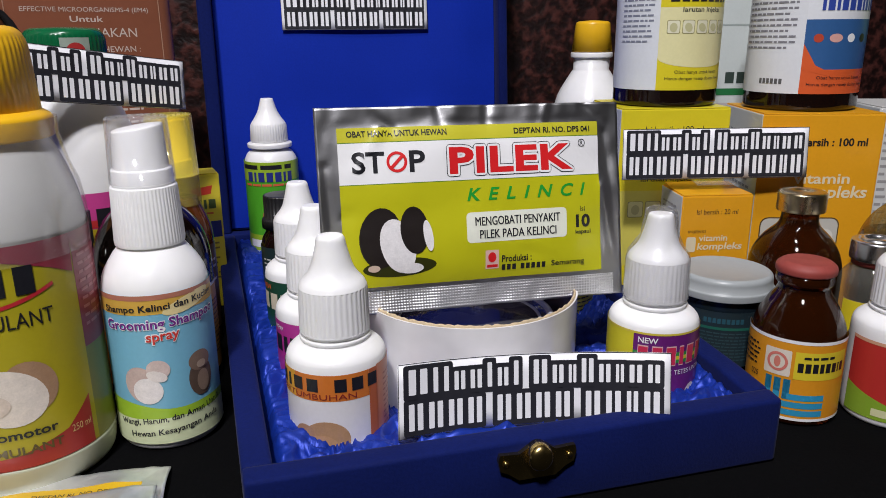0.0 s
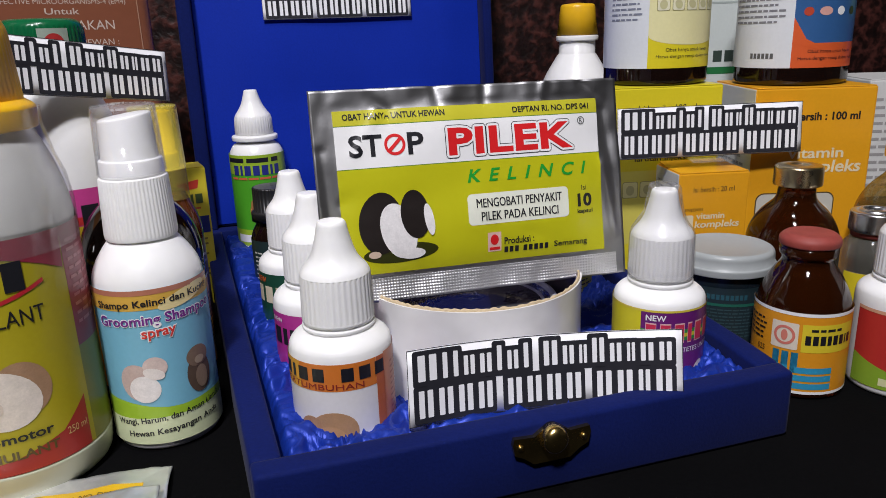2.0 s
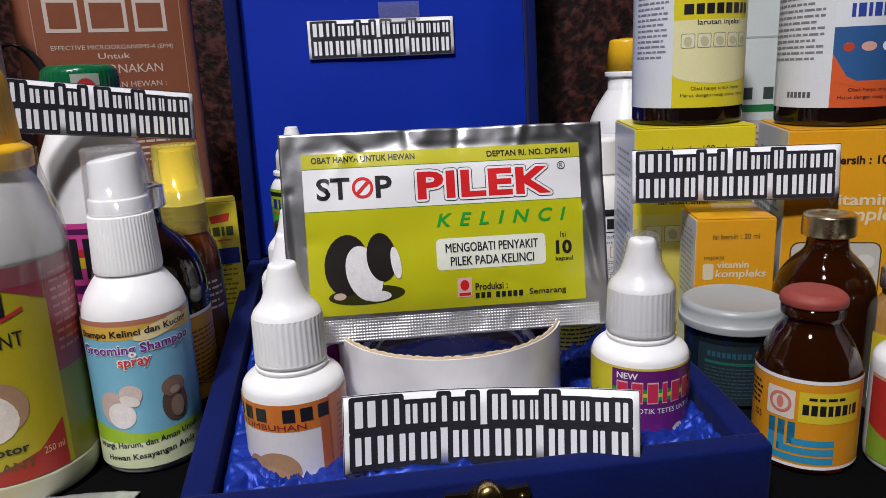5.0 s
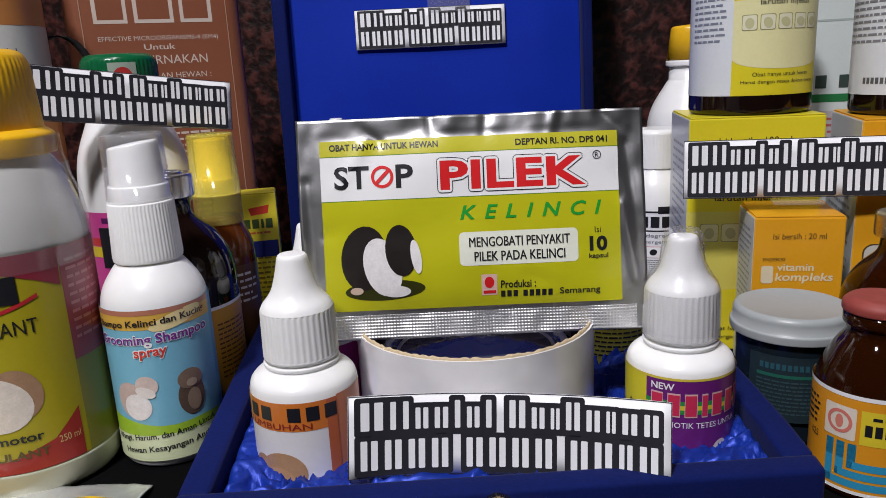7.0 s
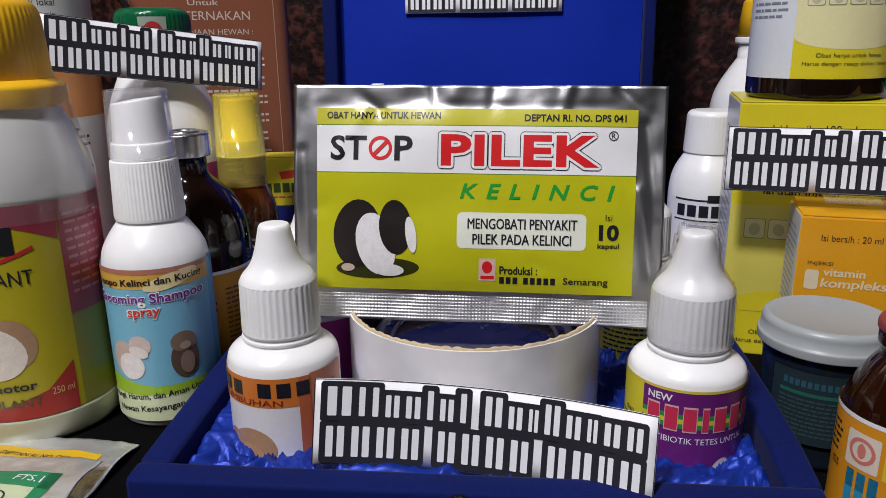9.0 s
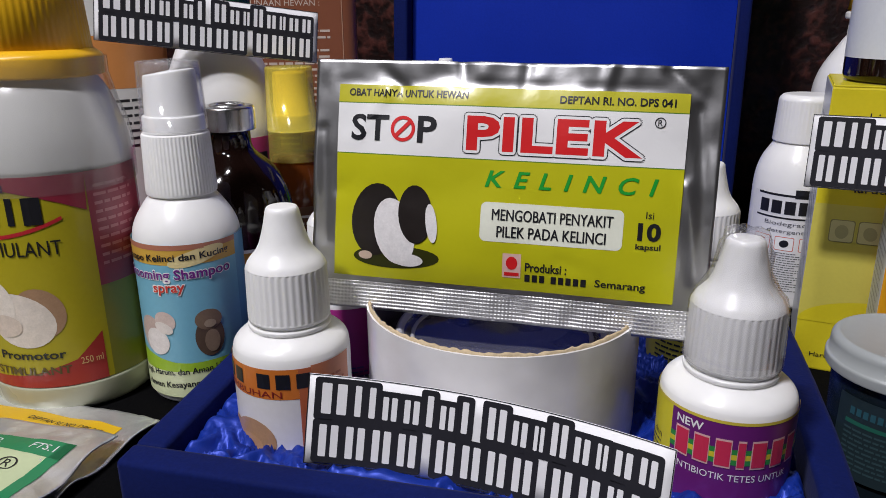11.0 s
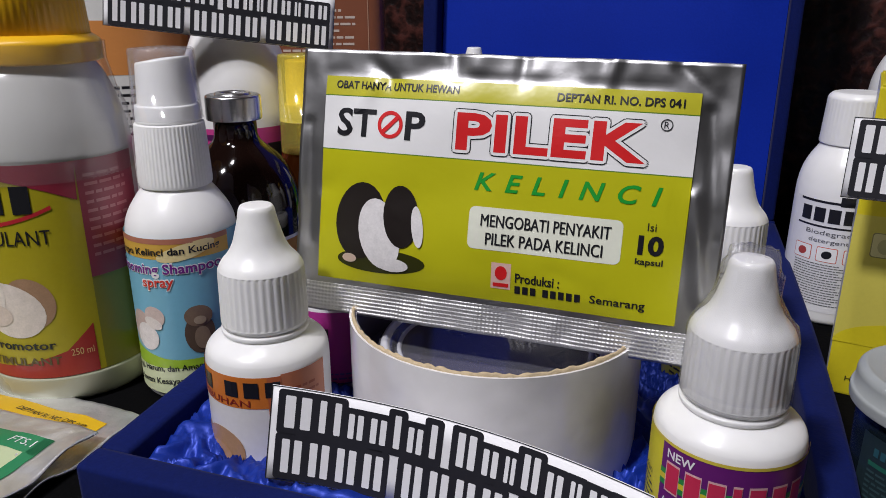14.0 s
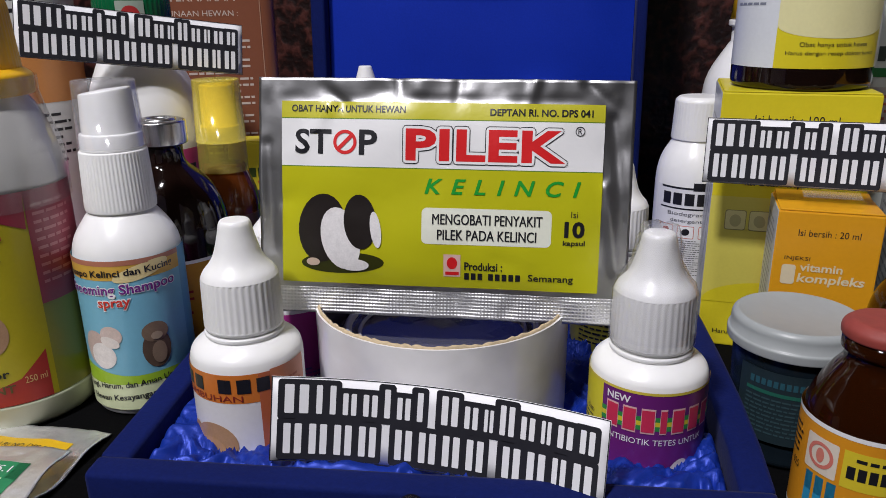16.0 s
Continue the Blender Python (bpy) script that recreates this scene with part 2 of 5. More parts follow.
def sheet(surface, w, h, nu, nv, thick):
    """A closed thin sheet over 0..w, 0..h laid on surface(u, v) -> (place, normal)."""
    bm = bmesh.new()
    grids = []
    for off in (0.0, -thick):
        g = []
        for j in range(nv + 1):
            row = []
            for i in range(nu + 1):
                p, n = surface(w * i / nu, h * j / nv)
                row.append(bm.verts.new(p + n * off))
            g.append(row)
        grids.append(g)
    a, b = grids
    for j in range(nv):
        for i in range(nu):
            bm.faces.new((a[j][i], a[j][i + 1], a[j + 1][i + 1], a[j + 1][i]))
            bm.faces.new((b[j][i], b[j + 1][i], b[j + 1][i + 1], b[j][i + 1]))
    rim = [(0, i) for i in range(nu)] + [(j, nu) for j in range(nv)] + [(nv, i) for i in range(nu, 0, -1)] + [(j, 0) for j in range(nv, 0, -1)]
    for k, (j, i) in enumerate(rim):
        j2, i2 = rim[(k + 1) % len(rim)]
        bm.faces.new((a[j][i], b[j][i], b[j2][i2], a[j2][i2]))
    return bm


# ---- printed artwork: shapes laid on a surface in thin layers ----
def clip(poly, axis, lo, hi):
    for s, lim in ((1, lo), (-1, -hi)):
        out = []
        for i in range(len(poly)):
            p, q = poly[i - 1], poly[i]
            dp, dq = s * p[axis] - lim, s * q[axis] - lim
            if (dp < 0) != (dq < 0):
                t = dp / (dp - dq)
                out.append((p[0] + (q[0] - p[0]) * t, p[1] + (q[1] - p[1]) * t))
            if dq >= 0:
                out.append(q)
        poly = out
        if len(poly) < 3:
            return []
    return poly


GLYPHS = {}


def glyphs(words, bold=0.0, slant=0.0, space=1.0):
    """Triangles of words in the built-in font, scaled to a unit box."""
    key = (words, bold, slant, space)
    if key in GLYPHS:
        return GLYPHS[key]
    cu = bpy.data.curves.new("words", "FONT")
    cu.body, cu.offset, cu.shear, cu.space_character, cu.resolution_u = words, bold, slant, space, 3
    ob = new("words", cu)
    bpy.context.view_layer.update()
    me = bpy.data.meshes.new_from_object(ob.evaluated_get(bpy.context.evaluated_depsgraph_get()))
    me.calc_loop_triangles()
    co = [(v.co.x, v.co.y) for v in me.vertices]
    tris = [[co[i] for i in t.vertices] for t in me.loop_triangles]
    bpy.data.objects.remove(ob)
    bpy.data.curves.remove(cu)
    bpy.data.meshes.remove(me)
    xs = [p[0] for t in tris for p in t]
    ys = [p[1] for t in tris for p in t]
    x0, x1, y0, y1 = min(xs), max(xs), min(ys), max(ys)
    GLYPHS[key] = ([[((p[0] - x0) / (x1 - x0), (p[1] - y0) / (y1 - y0)) for p in t] for t in tris], (x1 - x0, y1 - y0))
    return GLYPHS[key]


class Art:
    def __init__(self, surface, parent, step=(0.002, 0.02), base=0.00012, layer=0.00007):
        self.surface, self.parent, self.step, self.base, self.layer = surface, parent, step, base, layer
        self.sets, self.open_set = {}, None

    def add(self, name, polys, material, level):
        polys = [p for p in polys if len(p) > 2]
        key = (name, self.open_set or len(self.sets))
        self.sets.setdefault(key, []).append((polys, material, level))

    def rect(self, u0, v0, u1, v1, material, level=0, name="label"):
        self.add(name, [[(u0, v0), (u1, v0), (u1, v1), (u0, v1)]], material, level)

    def poly(self, pts, material, level=0, name="label"):
        self.add(name, [pts], material, level)

    def oval(self, u, v, ru, rv, material, level=0, name="picture", turn=0.0, n=26, start=0.0, end=360.0):
        c, s = math.cos(radians(turn)), math.sin(radians(turn))
        pts = []
        for i in range(n):
            a = radians(start + (end - start) * i / (n if end - start >= 360 else n - 1))
            x, y = ru * math.cos(a), rv * math.sin(a)
            pts.append((u + x * c - y * s, v + x * s + y * c))
        self.add(name, [pts], material, level)

    def ring(self, u, v, r0, r1, material, level=0, name="print", n=28):
        polys = []
        for i in range(n):
            a, b = 2 * math.pi * i / n, 2 * math.pi * (i + 1) / n
            polys.append([(u + r0 * math.cos(a), v + r0 * math.sin(a)), (u + r1 * math.cos(a), v + r1 * math.sin(a)),
                          (u + r1 * math.cos(b), v + r1 * math.sin(b)), (u + r0 * math.cos(b), v + r0 * math.sin(b))])
        self.add(name, polys, material, level)

    def round_rect(self, u0, v0, u1, v1, r, material, level=0, name="print"):
        pts = []
        for cu, cv, a0 in ((u1 - r, v1 - r, 0), (u0 + r, v1 - r, 90), (u0 + r, v0 + r, 180), (u1 - r, v0 + r, 270)):
            for k in range(5):
                a = radians(a0 + 22.5 * k)
                pts.append((cu + r * math.cos(a), cv + r * math.sin(a)))
        self.add(name, [pts], material, level)

    def words(self, s, u0, v0, u1, v1, material, level=2, bold=0.0, slant=0.0, space=1.0, grow=0.0, slope=0.0, name="lettering", ref=None):
        """Words that fill the box; slope raises them to the right."""
        tris, (tw, th) = glyphs(s, bold, slant, space)
        if ref is not None:
            rw, rh = glyphs(s, ref, slant, space)[1]
            ku, kv = (u1 - u0) / rw, (v1 - v0) / rh
            cu, cv = (u0 + u1) / 2, (v0 + v1) / 2
            u0, u1, v0, v1 = cu - ku * tw / 2, cu + ku * tw / 2, cv - kv * th / 2, cv + kv * th / 2
        u0, u1, v0, v1 = u0 - grow, u1 + grow, v0 - grow, v1 + grow
        self.add(name, [[(u0 + x * (u1 - u0), v0 + y * (v1 - v0) + slope * x * (u1 - u0)) for x, y in t] for t in tris], material, level)

    def line(self, u0, v0, u1, v1, material, level=2, seed=1, name="lettering"):
        """A line of small print as plain bars, a bar for each word."""
        rnd = random.Random(seed)
        kept, self.open_set = self.open_set, self.open_set or "line%d" % len(self.sets)
        name = "small_print"
        h, u = v1 - v0, u0
        while u < u1 - h:
            w = min(h * rnd.uniform(1.6, 5.0), u1 - u)
            self.rect(u, v0, u + w, v1, material, level, name)
            u += w + h * 0.7
        self.open_set = kept

    def block(self, u0, v0, u1, v1, rows, material, level=2, seed=1, fill=0.36, name="lettering"):
        rows = math.ceil(rows * 1.4)
        d = (v1 - v0) / rows
        self.open_set = "block%d" % len(self.sets)
        for k in range(rows):
            self.line(u0, v1 - d * (k + fill), u1 - (0 if k % 3 else (u1 - u0) * 0.12), v1 - d * k, material, level, seed + k, "small_print")
        self.open_set = None

    def bars(self, u0, v0, u1, v1, widths, material, level=2, gap=0.25, name="lettering", heights=None):
        """A name as one plain bar for each letter."""
        total = sum(widths) + gap * (len(widths) - 1)
        k, u = (u1 - u0) / total, u0
        self.open_set = "bars%d" % len(self.sets)
        for i, w in enumerate(widths):
            if w > 0:
                h = heights[i] if heights else 1.0
                self.rect(u, v0, u + w * k, v0 + (v1 - v0) * h, material, level, name)
            u += (abs(w) + gap) * k
        self.open_set = None

    def build(self):
        su, sv = self.step
        for (name, _), items in self.sets.items():
            bm = bmesh.new()
            shared = {}
            mats = []
            for polys, material, level in items:
                if material not in mats:
                    mats.append(material)
                mi, off = mats.index(material), self.base + self.layer * level
                for poly in polys:
                    us, vs = [p[0] for p in poly], [p[1] for p in poly]
                    for a in range(math.floor(min(us) / su), math.floor(max(us) / su - 1e-9) + 1):
                        one = clip(poly, 0, a * su, (a + 1) * su) if max(us) - min(us) > 1e-9 else []
                        if not one:
                            continue
                        vs = [p[1] for p in one]
                        for b in range(math.floor(min(vs) / sv), math.floor(max(vs) / sv - 1e-9) + 1):
                            cell = clip(one, 1, b * sv, (b + 1) * sv)
                            if len(cell) < 3:
                                continue
                            verts = []
                            for p in cell:
                                q, n = self.surface(p[0], p[1])
                                w = q + n * off
                                k = (round(w.x, 7), round(w.y, 7), round(w.z, 7))
                                if k not in shared:
                                    shared[k] = bm.verts.new(w)
                                if shared[k] not in verts:
                                    verts.append(shared[k])
                            if len(verts) > 2 and not bm.faces.get(verts):
                                f = bm.faces.new(verts)
                                f.material_index = mi
            part(name, bm, mats, self.parent, smooth=name in ("label", "picture"), kind="stuff" if name == "small_print" else "")


def on_cylinder(r, z0=0.0):
    def surface(u, v):
        a = u / r
        n = Vector((math.sin(a), -math.cos(a), 0))
        return n * r + Vector((0, 0, z0 + v)), n
    return surface


def on_plane(origin, across, up):
    o, x, y = Vector(origin), Vector(across).normalized(), Vector(up).normalized()
    n = x.cross(y)

    def surface(u, v):
        return o + x * u + y * v, n
    return surface


# ---- the setting ----
def structure(name, bm, material, label, smooth=False):
    return tagged(part(name, bm, material, None, label, smooth), category=name.split("_")[0], kind="structure")


structure("floor", slab(-1.6, -1.6, -0.85, 1.6, 1.6, -0.75), FLOOR_TILE, "plain tiled floor under the table")
structure("ceiling", slab(-1.7, -1.7, 1.75, 1.7, 1.7, 1.85), WALL_PAINT, "plain painted ceiling above the table")
structure("wall_south", slab(-1.7, -1.7, -0.85, 1.7, -1.6, 1.75), WALL_PAINT, "plain painted room wall")
structure("wall_west", slab(-1.7, -1.6, -0.85, -1.6, 1.6, 1.75), WALL_PAINT, "plain painted room wall")
structure("wall_east", slab(1.6, -1.6, -0.85, 1.7, 1.6, 1.75), WALL_PAINT, "plain painted room wall")
structure("wall_north", slab(-1.7, 1.6, -0.85, 1.7, 1.7, 1.75), WALL_PAINT, "plain painted room wall")
back = structure("wall_granite", slab(-1.1, 0, 0.0005, 1.1, 0.02, 1.2), GRANITE, "dark red-brown speckled granite wall behind the bottles")
back.matrix_world = pose(-0.02, 0.60, 0, 0, 0, 8)

table = thing("display_table", "table with a black cloth top under the display", "table")
part("tabletop", slab(-0.8, -0.35, -0.03, 0.8, 0.75, 0.0, 0.003), TABLE, table, "black cloth-covered tabletop")
for sx in (-0.74, 0.74):
    for sy in (-0.29, 0.69):
        part("leg", slab(sx - 0.03, sy - 0.03, -0.75, sx + 0.03, sy + 0.03, -0.03, 0.003), TABLE, table)

for eye in (KEY, SIDE):
    lamp = thing("ceiling_lamp", "slim white hanging strip lamp, switched on", "lamp", (eye[0], eye[1], 0), 0, "strip lamps")
    z = eye[2] + 0.03
    part("housing", slab(-0.06, -0.17, z, 0.06, 0.17, z + 0.03, 0.005), HDPE, lamp)
    part("cord", slab(-0.003, -0.003, z + 0.03, 0.003, 0.003, 1.75), HDPE, lamp)

# ---- velvet box with its lid open ----
BW, BD, BH, BT = 0.178, 0.290, 0.024, 0.009
BOX = pose(-0.0570, 0.1785, 0, 0, 0, 15.2)
box = thing("velvet_box", "open royal-blue velvet box with satin lining and brass clasp", "box")
box.matrix_world = BOX


def bulge(bm, steps=0):
    """The soft card walls lean outwards towards the hinge."""
    for k in range(1, steps):
        bmesh.ops.bisect_plane(bm, geom=bm.verts[:] + bm.edges[:] + bm.faces[:], plane_co=(0, BD * k / steps, 0), plane_no=(0, 1, 0))
    for v in bm.verts:
        k, y = v.co.x / BW, max(0.0, v.co.y)
        v.co.x += -(1 - k) * 0.0125 * min(1.0, y / 0.27) ** 0.9 + k * (0.0085 * (1 - math.exp(-y / 0.05)) - 0.0030 * (y / BD) ** 2)
    return bm


part("bottom", bulge(slab(0.002, 0.002, 0.0, BW - 0.002, BD - 0.002, 0.004), 10), VELVET, box)
part("side", bulge(slab(0, 0, 0, BW, BT, BH, 0.0015)), VELVET, box)
part("side", bulge(slab(0, BD - BT, 0, BW, BD, BH, 0.0015)), VELVET, box)
part("side", bulge(slab(0, BT, 0.0002, BT, BD - BT, BH - 0.0002, 0.0015), 10), VELVET, box)
part("side", bulge(slab(BW - BT, BT, 0.0002, BW, BD - BT, BH - 0.0002, 0.0015), 10), VELVET, box)


def pleat(x, y, turn, long, short, z):
    """Narrow raised folds with wide hollows between them, drawn out along one direction."""
    c, t = math.cos(radians(turn)), math.sin(radians(turn))
    n = noise.noise(Vector(((x * c + y * t) / long, (y * c - x * t) / short, z)))
    return max(0.0, 1 - 1.9 * abs(n)) ** 1.35


def satin_height(x, y):
    """Height of the crumpled lining: loose folds in the middle, gathered high along the sides."""
    sx, sy = min(x - BT, BW - BT - x), min(y - BT, BD - BT - y)
    d = max(0.0, min(sx, sy))
    w1, w2 = noise.noise(Vector((x * 34, y * 34, 0.3))), noise.noise(Vector((x * 34 + 9, y * 34, 5.3)))
    w3, w4 = noise.noise(Vector((x * 95, y * 95, 2.3))), noise.noise(Vector((x * 95 + 7, y * 95, 9.3)))
    px, py = x + 0.0090 * w1 + 0.0022 * w3, y + 0.0090 * w2 + 0.0022 * w4
    mix = 1 / (1 + math.exp((sx - sy) / 0.006))
    m = 0.5 + 0.5 * math.tanh(6 * noise.noise(Vector((x * 30, y * 30, 11))))
    slanted = pleat(px, py, 40, 0.050, 0.0105, 1.7) * m + pleat(px, py, -36, 0.050, 0.0105, 6.1) * (1 - m)
    gathered = pleat(px, py, 66, 0.040, 0.0085, 3.3) * (1 - mix) + pleat(px, py, 22, 0.040, 0.0085, 8.8) * mix
    second = pleat(px, py, 75 - 120 * m, 0.030, 0.0070, 14.2)
    fine = pleat(px + 0.003 * w4, py + 0.003 * w3, 12 + 50 * m, 0.020, 0.0040, 4.4)
    wall = math.exp(-(d / 0.018) ** 2)
    h = 0.0052 + 0.0026 * w1 + max(0.0095 * slanted, 0.0070 * second) * (1 - wall) + wall * (0.0082 + max(0.0085 * gathered, 0.0060 * second)) + 0.0012 * fine
    h += 0.0035 * math.exp(-(d / 0.036) ** 2)
    top = BH - 0.0016
    h = h if h < top - 0.005 else top - 0.005 + 0.006 * math.tanh((h - top + 0.005) / 0.006)
    return max(0.0045, h - 0.012 * max(0.0, 1 - d / 0.0040) ** 2)


bm = bmesh.new()
NX, NY = 260, 420
grid = []
for j in range(NY + 1):
    row = []
    for i in range(NX + 1):
        x = BT + (BW - 2 * BT) * i / NX
        y = BT + (BD - 2 * BT) * j / NY
        row.append(bm.verts.new((x, y, satin_height(x, y))))
    grid.append(row)
for j in range(NY):
    for i in range(NX):
        bm.faces.new((grid[j][i], grid[j][i + 1], grid[j + 1][i + 1], grid[j + 1][i]))
part("lining", bulge(bm), SATIN, box, "crumpled shiny royal-blue satin lining")

lid = new("lid")
lid.parent = box
lid.matrix_local = pose(0, BD, BH - 0.001, -4.4, 0, 0)
LX0, LX1 = -0.0130, 0.1830
part("lid_board", slab(LX0, 0.004, 0, LX1, 0.012, 0.285, 0.002), VELVET, lid, "blue velvet lid board")
part("lid_rim", slab(LX0, -0.007, 0.0, LX0 + 0.0085, 0.0045, 0.285, 0.0015), VELVET, lid)
part("lid_rim", slab(LX1 - 0.006, -0.007, 0.0, LX1, 0.0045, 0.285, 0.0015), VELVET, lid)
part("lid_rim", slab(LX0 + 0.009, -0.008, 0.276, LX1 - 0.009, 0.0045, 0.2845, 0.0015), VELVET, lid)
bm = bmesh.new()
g = []
for j in range(41):
    row = []
    for i in range(31):
        x, z = LX0 + 0.0087 + (LX1 - LX0 - 0.0149) * i / 30, 0.002 + 0.272 * j / 40
        e = min(i, 30 - i, j, 40 - j) / 4
        puff = 0.0035 * min(1, e) + 0.0012 * noise.noise(Vector((x * 22, z * 22, 2)))
        row.append(bm.verts.new((x, 0.0035 - puff, z)))
    g.append(row)
for j in range(40):
    for i in range(30):
        bm.faces.new((g[j][i], g[j][i + 1], g[j + 1][i + 1], g[j + 1][i]))
part("lid_lining", bm, LID_CLOTH, lid, "smooth padded bright blue cloth lining")

clasp = new("clasp")
clasp.parent = box
clasp.matrix_local = pose(BW / 2 - 0.001, -0.0004, 0.0145)
bm = bmesh.new()
prof = [(-0.0130, 0.0040), (-0.0125, 0.0062), (-0.006, 0.0058), (-0.003, 0.0078), (0.0, 0.0088), (0.003, 0.0078), (0.006, 0.0058),
        (0.0125, 0.0062), (0.0130, 0.0040), (0.0122, 0.0005), (0.0095, -0.0008), (0.0060, -0.0035), (-0.0060, -0.0035), (-0.0095, -0.0008), (-0.0122, 0.0005)]
f1 = [bm.verts.new((x, -0.0012, z)) for x, z in prof]
f0 = [bm.verts.new((x, 0.0006, z)) for x, z in prof]
bm.faces.new(f1)
bm.faces.new(f0[::-1])
for i in range(len(prof)):
    bm.faces.new((f1[i - 1], f0[i - 1], f0[i], f1[i]))
bmesh.ops.recalc_face_normals(bm, faces=bm.faces)
part("plate", bm, BRASS, clasp, "stamped brass clasp plate", smooth=False)
knob = part("catch", lathe(rounded([(0, -0.004), (0.0042, -0.004), (0.0046, 0.002, 0.002), (0.003, 0.004, 0.002), (0, 0.0042)]), 24), BRASS, clasp, "rounded brass catch")
knob.matrix_local = pose(0, -0.0022, 0.0048, 90, 0, 0) @ Matrix.Diagonal((0.95, 1.0, 0.8, 1))
for sx in (-0.0105, 0.0105):
    pin = part("pin", lathe([(0, 0), (0.0011, 0), (0.0009, 0.0006), (0, 0.0008)], 12), BRASS, clasp)
    pin.matrix_local = pose(sx, -0.0012, 0.0030, 90, 0, 0)

# ---- paper signs ----
ROW_ONE = [(1.35, 1.0), (0.42, 1.0), (0.42, 1.0), (0.8, 0.76), (0.85, 0.76), (0.42, 1.0), (0.8, 0.76), (0.42, 1.0), (-0.35, 0),
           (1.0, 1.0), (0.8, 0.76), (0.55, 0.76), (0.85, 1.0), (0.8, 0.76), (0.55, 0.76), (0.85, 0.74), (0.8, 0.76)]
ROW_TWO = [(1.0, 1.0)] * 4 + [(-0.35, 0)] + [(1.0, 1.0)] * 4 + [(-0.35, 0)] + [(1.0, 1.0)] * 2 + [(0.75, 1.0), (1.0, 1.0)]


def sign(matrix, w, h, bow, twist, label):
    ob = thing("paper_sign", label, "sign", group="paper signs")
    ob.matrix_world = matrix

    def surface(u, v):
        s = 2 * u / w
        y = bow * (1 - s * s) + twist * (v / h) * s * s
        n = Vector((-4 * bow * s / w, -1, 0)).normalized()
        return Vector((u, y, v)), n

    def moved(u, v):
        return surface(u - w / 2, v - h / 2)
    part("sheet", sheet(moved, w, h, 28, 4, 0.00025), PAPER, ob, "cut white paper strip")
    art = Art(surface, ob, (0.0035, 0.03))
    t = 0.00022
    for a, b, c2, d in ((-w / 2, -h / 2, w / 2, -h / 2 + t), (-w / 2, h / 2 - t, w / 2, h / 2), (-w / 2, -h / 2, -w / 2 + t, h / 2), (w / 2 - t, -h / 2, w / 2, h / 2)):
        art.rect(a, b, c2, d, SIGN_BLACK, 0, "print")
    for row, v0, v1, u0, u1 in ((ROW_ONE, 0.575, 0.915, 0.035, 0.965), (ROW_TWO, 0.095, 0.455, 0.035, 0.965)):
        gap = 0.30
        total = sum(abs(a) for a, _ in row) + gap * (len(row) - 1)
        k, u = w * (u1 - u0) / total, w * (u0 - 0.5)
        for a, tall in row:
            if a > 0:
                lo, hi = h * (v0 - 0.5), h * (v0 + (v1 - v0) * tall - 0.5)
                g = 0.00145
                art.round_rect(u - g, lo - g * 1.2, u + a * k + g * 0.8, hi + g, 0.0009, SIGN_BLACK, 1, "bar_outline")
                for p, q in (((0.04, 0.40), (0.60, 0.96)) if a > 0.5 else ((0.12, 0.88),)):
                    art.round_rect(u + a * k * p, lo, u + a * k * q, hi, 0.0003, PAPER, 2, "bar")
            u += (abs(a) + gap) * k
    art.build()
    return ob


def tilt(c, yaw, lean, roll):
    return pose(*c, lean, 0, yaw) @ pose(0, 0, 0, 0, roll, 0)


sign(tilt((0.0294, 0.2110, 0.0335), 8.6, -12.0, 1.6), 0.0895, 0.0238, 0.0085, 0.0, "bowed white paper sign with black bars in the satin")
sign(tilt((0.1302, 0.3500, 0.0885), 2.0, -6.0, -0.1), 0.0898, 0.0240, 0.0004, 0.0, "white paper sign with black bars on a small carton")
sign(tilt((-0.1489, 0.3174, 0.1284), 56.2, -7.6, 7.7), 0.0926, 0.0226, 0.0008, 0.0, "white paper sign with black bars resting on bottle caps")
LID_SIGN = BOX @ pose(0, BD, BH - 0.001, -4.4, 0, 0) @ pose(0.0830, -0.0024, 0.1370, 0, 0, 0)
sign(LID_SIGN, 0.0930, 0.0238, 0.0, 0.0, "white paper sign with black bars on the box lid")
tape_strip = thing("tape_strip", "small clear strip of sticky tape above the lid sign", "tape")
tape_strip.matrix_world = LID_SIGN @ pose(0.012, -0.0006, 0.0145)
part("film", slab(-0.013, -0.0001, -0.006, 0.013, 0.0001, 0.007), WRAP, tape_strip, smooth=False)

# ---- parcel tape roll ----
roll = thing("tape_roll", "roll of clear parcel tape standing in the blue box", "tape roll", (0.0094, 0.2710, 0.0045))
TR, TH = 0.0418, 0.0445
part("tape", lathe([(0.0411, 0.0005), (TR, 0.0005), (TR, 0.0005), (TR, TH), (TR, TH), (0.0411, TH), (0.0411, TH), (0.0411, 0.0005)], 96, close=False), TAPE_SIDE, roll, "wound clear tape with a grey-white shine")
bm = lathe([(0.0402, 0), (0.0412, 0), (0.0412, 0), (0.0412, TH + 0.0003), (0.0409, TH + 0.0008), (0.0405, TH + 0.0008), (0.0402, TH + 0.0002)], 240, close=False)
for v in bm.verts:
    if v.co.z > TH:
        v.co.z += 0.0009 * noise.noise(Vector((v.co.x * 520, v.co.y * 420, 0)))
        k = 1 + 0.006 * noise.noise(Vector((v.co.x * 700, v.co.y * 700, 3)))
        v.co.x, v.co.y = v.co.x * k, v.co.y * k
part("cardboard_rim", bm, CARD, roll, "rough brown cardboard edge")
part("core", lathe([(0.0403, 0.0), (0.0402, 0.0), (0.0402, TH), (0.0398, TH), (0.0398, 0.0), (0.0403, 0.0)], 96, close=False), CORE_INSIDE, roll, "dark purple printed inside of the core")
